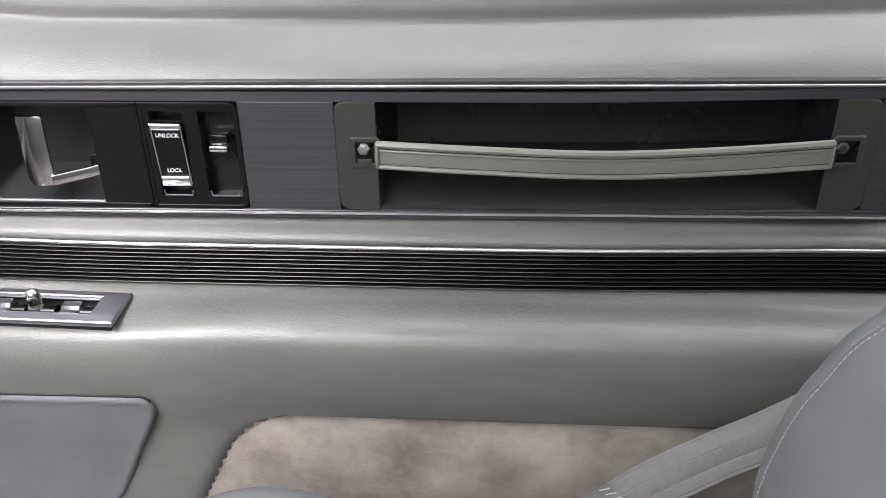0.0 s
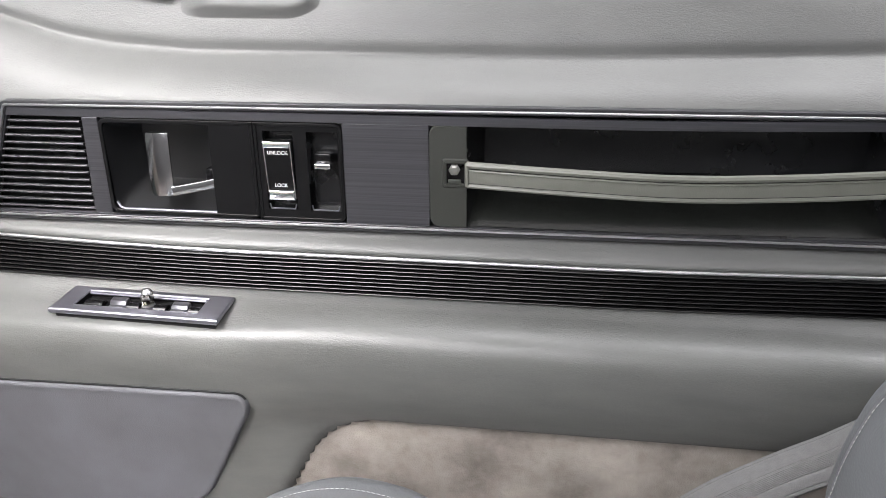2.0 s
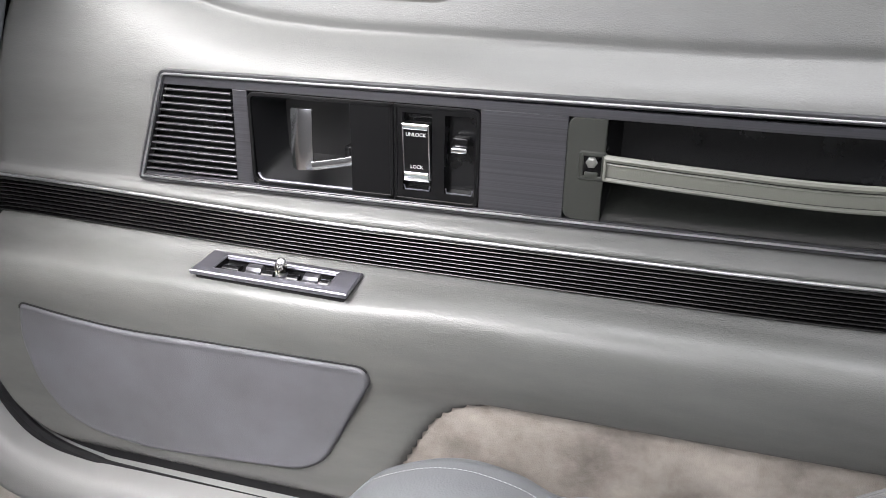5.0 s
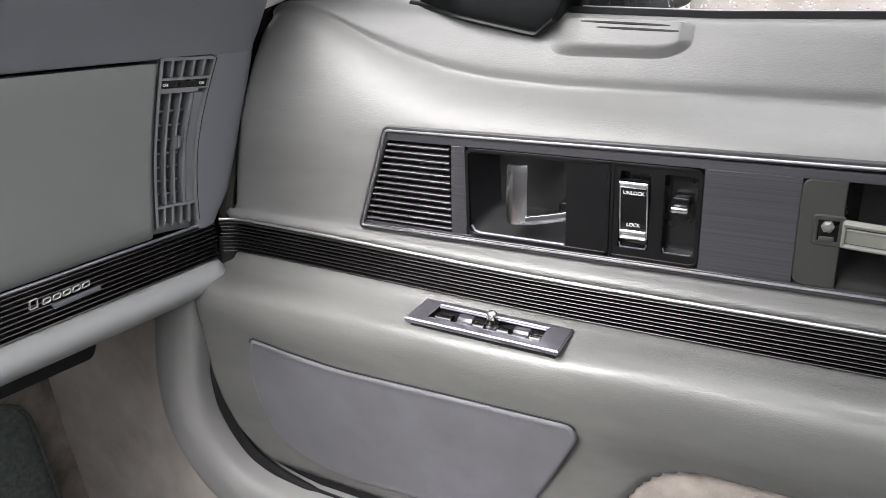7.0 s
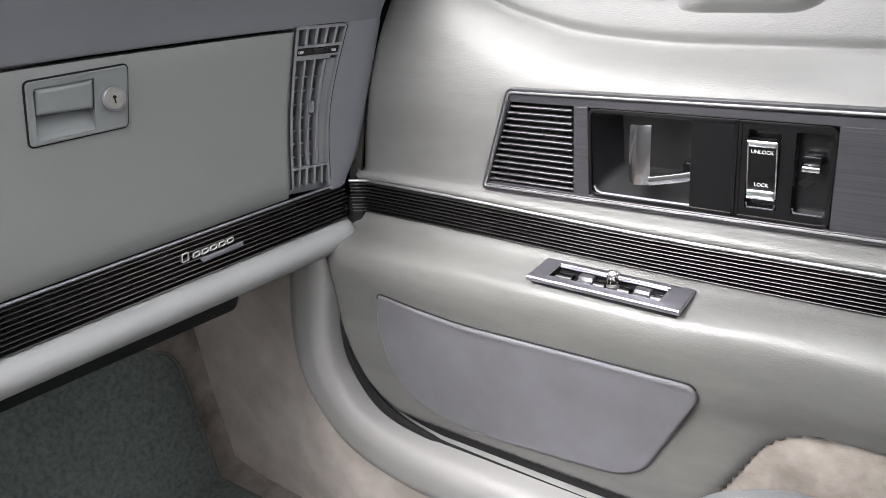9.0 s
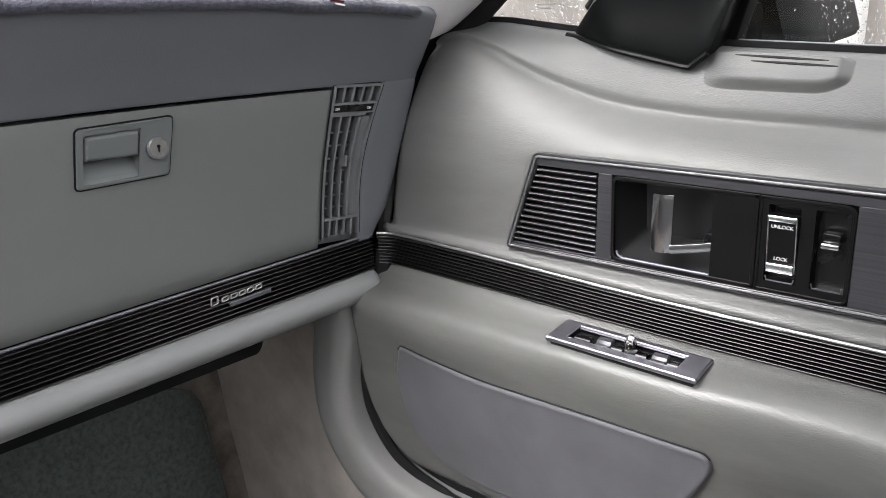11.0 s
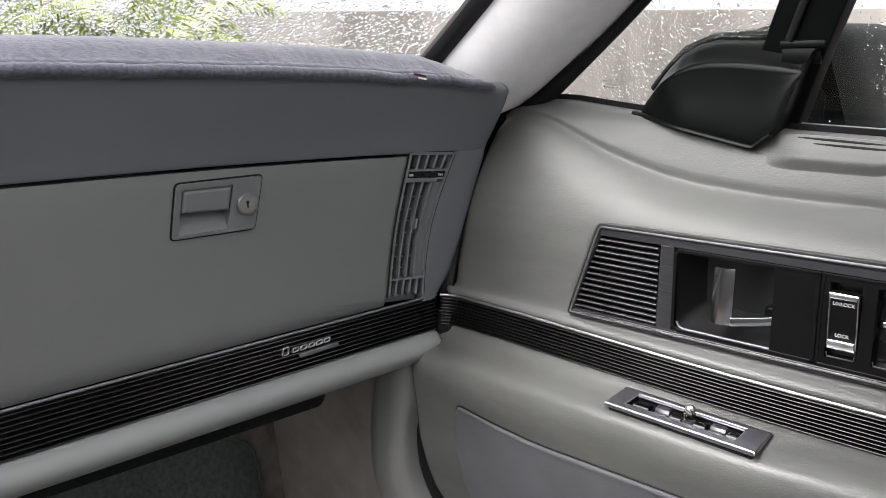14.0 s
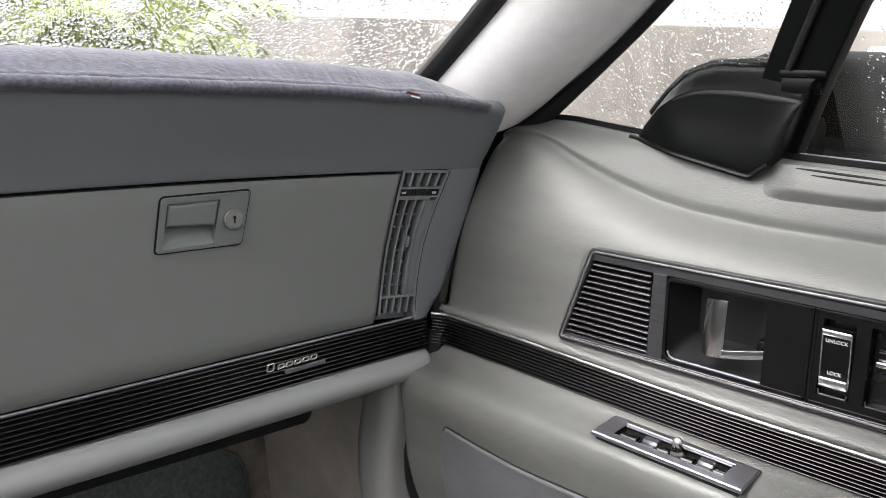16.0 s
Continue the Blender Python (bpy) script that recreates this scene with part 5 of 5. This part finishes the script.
part("mat_binding", sweep([Vector(r[0]) + Vector((0.002, 0, 0.002)) for r in mrow], circle(0.0028, 8)), mat("mat_binding_thread", (0.10, 0.11, 0.10), 0.9, var=0.4, var_scale=400, grain=0.8, grain_scale=700), fm, "overlocked thread edge")

# ---- the passenger seat ----
seat = thing("car_seat", "grey leather bucket seat with contrast stitching", "car seat", (0.2, 0.15, 0.06))


def cushion(outline, y0, y1, r, crown=0.006):
    """An upholstered piece from its side outline (x, z), between y0 and y1, with rounded edges."""
    n = 7
    rows = []
    prof = [(r * (1 - math.sin(math.pi / 2 * k / n)), y0 + r * (1 - math.cos(math.pi / 2 * k / n))) for k in range(n + 1)]
    prof += [(0 - crown * math.sin(math.pi * f), lerp(y0 + r, y1 - r, f)) for f in (0.25, 0.5, 0.75)]
    prof += [(r * (1 - math.cos(math.pi / 2 * k / n)), y1 - r + r * math.sin(math.pi / 2 * k / n)) for k in range(n + 1)]
    for d, y in prof:
        rows.append([(a, y, b) for a, b in inset(outline, d)])
    return capped(rows)


wing = [(p[0], p[1]) for p in spline([(0.40, 0.26, 0), (0.24, 0.24, 0), (0.175, 0.33, 0), (0.1685, 0.4345, 0), (0.1695, 0.4594, 0), (0.1720, 0.476, 0), (0.1763, 0.4938, 0), (0.1809, 0.5076, 0), (0.1870, 0.5194, 0), (0.1956, 0.5371, 0), (0.2063, 0.5489, 0), (0.2222, 0.5611, 0), (0.30, 0.585, 0), (0.40, 0.63, 0)], 6)]
part("side_bolster", cushion(wing, 0.235, 0.348, 0.019), LEATHER, seat, "smooth grey leather bolster", sharp=70)
upper = round_poly([(0.246, 0.40), (0.209, 0.578), (0.232, 0.72), (0.32, 0.95), (0.46, 0.95), (0.46, 0.40)], [0.03, 0.05, 0.1, 0.05, 0.05, 0.05], 6)
part("backrest", cushion(upper, -0.10, 0.350, 0.035), LEATHER, seat, "grey leather backrest", sharp=70)
cs_out = [(p[0] - 0.006, p[1] - 0.029) for p in spline([(0.30, 0.20, 0), (-0.13, 0.20, 0), (-0.185, 0.26, 0), (-0.190, 0.36, 0), (-0.162, 0.418, 0), (-0.130, 0.441, 0), (-0.095, 0.4505, 0), (-0.06, 0.446, 0), (-0.035, 0.436, 0), (-0.015, 0.440, 0), (0.05, 0.437, 0), (0.20, 0.42, 0), (0.30, 0.40, 0)], 5)]
part("cushion_bolster", cushion(cs_out, 0.235, 0.365, 0.034), LEATHER, seat, "rounded grey leather cushion bolster", sharp=70)
flat = round_poly([(-0.20, 0.20), (-0.20, 0.335), (0.28, 0.31), (0.28, 0.20)], 0.03, 5)
part("seat_cushion", cushion(flat, -0.08, 0.26, 0.03), LEATHER, seat, "grey leather seat cushion", sharp=70)


def stitches(name, line, parent, size=0.0020, gap=0.0013):
    pts = [Vector(p) for p in line]
    out = []
    fine = []
    for a, b in zip(pts, pts[1:]):
        m = max(1, int((b - a).length / 0.0006))
        fine += [a.lerp(b, i / m) for i in range(m)]
    per = int((size + gap) / 0.0006)
    for i in range(0, len(fine) - per, per):
        a, b = fine[i], fine[i + int(size / 0.0006)]
        s = sweep([a, (a + b) / 2 + Vector((-0.0003, -0.0003, 0.0003)), b], circle(0.00021, 5))
        out.append(s)
    return part(name, merge(*out), THREAD, parent, "pale contrast stitching")


def wing_seam(d, y, lo=0.34, hi=0.57):
    return [(x, y, z) for x, z in inset(wing, d) if lo < z < hi and x < 0.27]


for d, y in ((-0.0006, 0.3270), (-0.0026, 0.3215)):
    stitches("stitching", wing_seam(d, y), seat)
part("seam_piping", sweep(wing_seam(-0.0014, 0.3245), circle(0.0011, 6)), LEATHER, seat, "raised seam")


def top_line(d, y):
    return [(x, y, z) for x, z in inset(cs_out, d) if z > 0.36 and x < 0.22]


for d, y in ((-0.0004, 0.331),):
    stitches("stitching", top_line(d, y), seat)

# ---- the seat belt ----
belt = thing("seat_belt", "grey woven lap belt running down beside the seat", "seat belt", (0.12, 0.40, 0.33))
UP = spline([(0.086, 0.405, 0.360), (0.099, 0.405, 0.371), (0.115, 0.405, 0.386), (0.131, 0.404, 0.400), (0.162, 0.403, 0.422), (0.191, 0.402, 0.441), (0.222, 0.398, 0.469), (0.255, 0.392, 0.512)], 7)
LOW = spline([(0.108, 0.378, 0.362), (0.122, 0.378, 0.374), (0.134, 0.377, 0.383), (0.145, 0.376, 0.392), (0.172, 0.376, 0.412), (0.192, 0.374, 0.427), (0.206, 0.371, 0.450), (0.236, 0.366, 0.495)], 7)
def weave(f):
    """Height of the webbing across its width: flat selvedges, two stitched grooves and fine ribs between."""
    groove = sum(math.exp(-((f - g) / 0.012) ** 2) for g in (0.07, 0.36, 0.66, 0.93))
    return 0.0002 * math.cos(math.pi * 60 * f) * (0.36 < f < 0.66) - 0.0005 * groove


web = []
for a, b in zip(UP, LOW):
    fs = [q / 120 for q in range(121)]
    web.append([a.lerp(b, f) + Vector((0, -0.004, 0.003)) * math.sin(math.pi * f) + Vector((0, -0.8, 0.6)) * weave(f) for f in fs] + [a.lerp(b, f) + Vector((0.002, 0.002, -0.002)) for f in (1, 0.5, 0)])
part("webbing", capped(web), BELT, belt, "ribbed grey webbing")
part("end_stitching", merge(*[sweep([UP[7].lerp(LOW[7], f) + Vector((0, -0.004, 0.004)), UP[9].lerp(LOW[9], f + 0.08) + Vector((0, -0.004, 0.004))], circle(0.0004, 5)) for f in (0.05, 0.2, 0.35, 0.5, 0.65, 0.8)]), THREAD, belt, "zigzag end stitching")
part("anchor_loop", sweep([UP[0] + Vector((-0.004, 0, -0.004)), (UP[0] + LOW[0]) / 2 + Vector((-0.008, -0.004, -0.006)), LOW[0] + Vector((-0.004, 0, -0.004))], circle(0.012, 10, 1.0, 0.6)), BELT, belt, "folded belt end")

# ---- outside ----
bm = bmesh.new()
bmesh.ops.create_grid(bm, x_segments=8, y_segments=8, size=400)
for v in bm.verts:
    v.co.z = -0.30
tagged(part("ground", bm, GROUND, smooth=False), "wet dark asphalt ground round the car", "ground", kind="structure")
wall_bm = block(-9.0, 6.0, 2.60, 2.80, -0.30, 0.815, 0.01)
for v in wall_bm.verts:
    if v.co.z > 0:
        v.co.z -= 0.0433 * v.co.x
tagged(part("boundary_wall", wall_bm, CONCRETE), "low stained grey-brown boundary wall", "wall", kind="structure")
tagged(part("boundary_post", block(-0.765, -0.605, 2.38, 2.60, -0.30, 0.80, 0.01), WHITEWALL), "white rendered gate post before the wall", "post", kind="structure")
tagged(part("white_building", block(-12.0, -9.5, -1.5, 2.2, -0.30, 2.6, 0.02), WHITEWALL), "white rendered building front beyond the bonnet", "building", kind="structure")

haze = bpy.data.materials.new("overcast_sky")
haze.use_nodes = True
hb = haze.node_tree.nodes["Principled BSDF"]
hb.inputs["Base Color"].default_value = (0, 0, 0, 1)
hb.inputs["Emission Color"].default_value, hb.inputs["Emission Strength"].default_value = (0.97, 0.985, 1.0, 1), 0.40
rows = [[(140 * math.cos(a), 140 * math.sin(a), z) for a in [2 * math.pi * k / 48 for k in range(49)]] for z in (-0.4, 10, 30)]
tagged(part("backdrop", grid(rows), haze), "plain white overcast sky low over the horizon", "sky", kind="structure")

# side mirror outside the window
om = thing("side_mirror", "matt black side mirror housing outside the door window", "side mirror", (-0.28, 0.60, 0.70))
mir = round_poly([(-0.345, 0.690), (-0.345, 0.765), (-0.32, 0.784), (-0.258, 0.783), (-0.238, 0.774), (-0.212, 0.690), (-0.225, 0.683)], 0.015, 4)
part("housing", plate(mir, [(0.012, -0.61), (0.004, -0.625), (0, -0.65), (0, -0.79), (0.006, -0.815), (0.02, -0.825)], lambda x, z, h: Vector((x, -h, z))), HOUSING, om, "black moulded housing")
part("mirror_arm", block(-0.31, -0.25, 0.565, 0.63, 0.69, 0.73, 0.008), HOUSING, om)

# young palm by the wall, and a shrub beside it
TWIG = mat("palm_trunk", (0.16, 0.12, 0.08), 0.9, var=0.3, var_scale=30, grain=0.5, grain_scale=100)
palm = thing("palm", "young palm with pale yellow-green arching fronds", "palm", (-3.1, 1.40, -0.3))
part("trunk", sweep([(-3.1, 1.40, -0.3), (-3.09, 1.41, 0.05), (-3.1, 1.40, 0.62)], circle(0.06, 10), scale=lambda f: 1 - 0.3 * f), TWIG, palm)
prng = random.Random(11)
for k in range(11):
    az = 2 * math.pi * k / 11 + prng.uniform(-0.2, 0.2)
    ln, lift = prng.uniform(0.42, 0.58), prng.uniform(0.75, 1.25)
    line = []
    for i in range(14):
        f = i / 13
        line.append(Vector((-3.1 + ln * f * math.cos(az), 1.40 + ln * f * math.sin(az), 0.60 + lift * ln * (f * 1.6 - 1.0 * f * f))))
    fr = [sweep(line, circle(0.008, 5), scale=lambda f: 1.05 - 0.85 * f)]
    lb = bmesh.new()
    for i in range(3, 40):
        f = i / 40
        p = line[min(12, int(f * 13))].lerp(line[min(13, int(f * 13) + 1)], f * 13 - int(f * 13))
        d = (line[min(13, int(f * 13) + 1)] - line[max(0, int(f * 13) - 1)]).normalized()
        sd = d.cross(Vector((0, 0, 1))).normalized()
        for sg in (-1, 1):
            L1 = 0.27 * math.sin(math.pi * (0.25 + 0.65 * f)) * prng.uniform(0.85, 1.1)
            w = (d * 0.85 + sd * sg * 0.75).normalized()
            c = p + w * L1 * 0.5 + Vector((0, 0, 0.004))
            tip = p + w * L1 * 0.95 + Vector((0, 0, -0.40 * L1 + prng.uniform(-0.02, 0.02)))
            x, up = d * 0.006, Vector((0, 0, 0.004))
            v = [lb.verts.new(q) for q in (p - x, p + x, c + x * 1.6 + up, tip, c - x * 1.6 + up, c)]
            lb.faces.new((v[0], v[1], v[2], v[5]))
            lb.faces.new((v[0], v[5], v[4]))
            lb.faces.new((v[5], v[2], v[3]))
            lb.faces.new((v[5], v[3], v[4]))
    fr.append(lb)
    part("frond", merge(*fr), LEAF, palm, "yellow-green feathery frond", smooth=False)

bush = thing("shrub", "leafy green shrub beside the palm", "shrub", (-3.35, 1.08, -0.3))
twigs, crown = [], bmesh.new()
for k in range(7):
    a = 2 * math.pi * k / 7 + prng.uniform(-0.3, 0.3)
    top = Vector((-3.35 + 0.16 * math.cos(a), 1.08 + 0.14 * math.sin(a), prng.uniform(0.80, 1.25)))
    stem = [Vector((-3.35, 1.08, -0.3)).lerp(top, f) + Vector((0.04 * math.cos(a), 0.04 * math.sin(a), 0)) * math.sin(math.pi * f) for f in (0, 0.25, 0.5, 0.75, 1)]
    twigs.append(sweep(stem, circle(0.010, 6), scale=lambda f: 1 - 0.6 * f))
    for _ in range(170):
        f = prng.uniform(0.35, 1.0)
        p = stem[0].lerp(top, f) + Vector((prng.gauss(0, 0.055), prng.gauss(0, 0.055), prng.gauss(0, 0.04)))
        d = Vector((prng.gauss(0, 1), prng.gauss(0, 1), prng.gauss(0.2, 0.6))).normalized()
        sd = d.orthogonal().normalized()
        L1 = prng.uniform(0.030, 0.060)
        crown.faces.new([crown.verts.new(q) for q in (p, p + d * L1 * 0.45 + sd * L1 * 0.22, p + d * L1, p + d * L1 * 0.45 - sd * L1 * 0.22)])
part("stems", merge(*twigs), TWIG, bush)
part("crown", crown, SHRUB, bush, "small green leaves", smooth=False)

# ---- the rest of the cabin: plain closing walls behind and above the camera ----
tagged(part("ceiling", block(-0.27, 0.56, -0.80, 0.42, 1.06, 1.09, 0.002), SHELL), "pale cloth headlining", "headlining", kind="structure")
# wall_left, its top and rear are unseen and sized to narrow the window light.
for nm, b, lab, cat in (("wall_left", (-0.95, 1.15, -0.92, -0.89, -0.05, 0.80), "plain grey driver side lower trim", "side trim"),
                        ("wall_left_top", (-0.30, 1.15, -0.92, -0.78, 0.99, 1.06), "plain grey driver side roof rail, unseen, narrowing the window light", "side trim"),
                        ("wall_left_rear", (0.50, 1.15, -0.92, -0.89, 0.80, 0.99), "plain grey driver side rear quarter trim, unseen, holding back window light", "side trim"),
                        ("wall_rear", (1.15, 1.18, -0.92, 0.50, -0.05, 0.78), "plain grey rear bulkhead", "rear trim"),
                        ("wall_right", (0.80, 1.15, 0.46, 0.49, -0.05, 0.72), "plain grey rear quarter trim", "side trim")):
    tagged(part(nm, block(*b, 0.004), SHELL if "roof" in lab else MOULD), lab, cat, kind="structure")
tagged(part("outer_skin", grid([[(-1.02, 0.60, -0.15), (-0.56, 0.60, -0.15), (1.15, 0.60, -0.15)], [(-1.02, 0.60, 0.66), (-0.56, 0.585, 0.67), (1.15, 0.585, 0.67)], [(-1.02, 0.57, 0.69), (-0.56, 0.562, 0.690), (1.15, 0.562, 0.690)]]), DARKFRAME), "dark outer skin of the car side", "car body", kind="structure")
tagged(part("bulkhead", block(-1.03, -1.0, -0.92, 0.58, -0.05, 0.70, 0.004), BLACK), "black front bulkhead behind the footwell", "bulkhead", kind="structure")
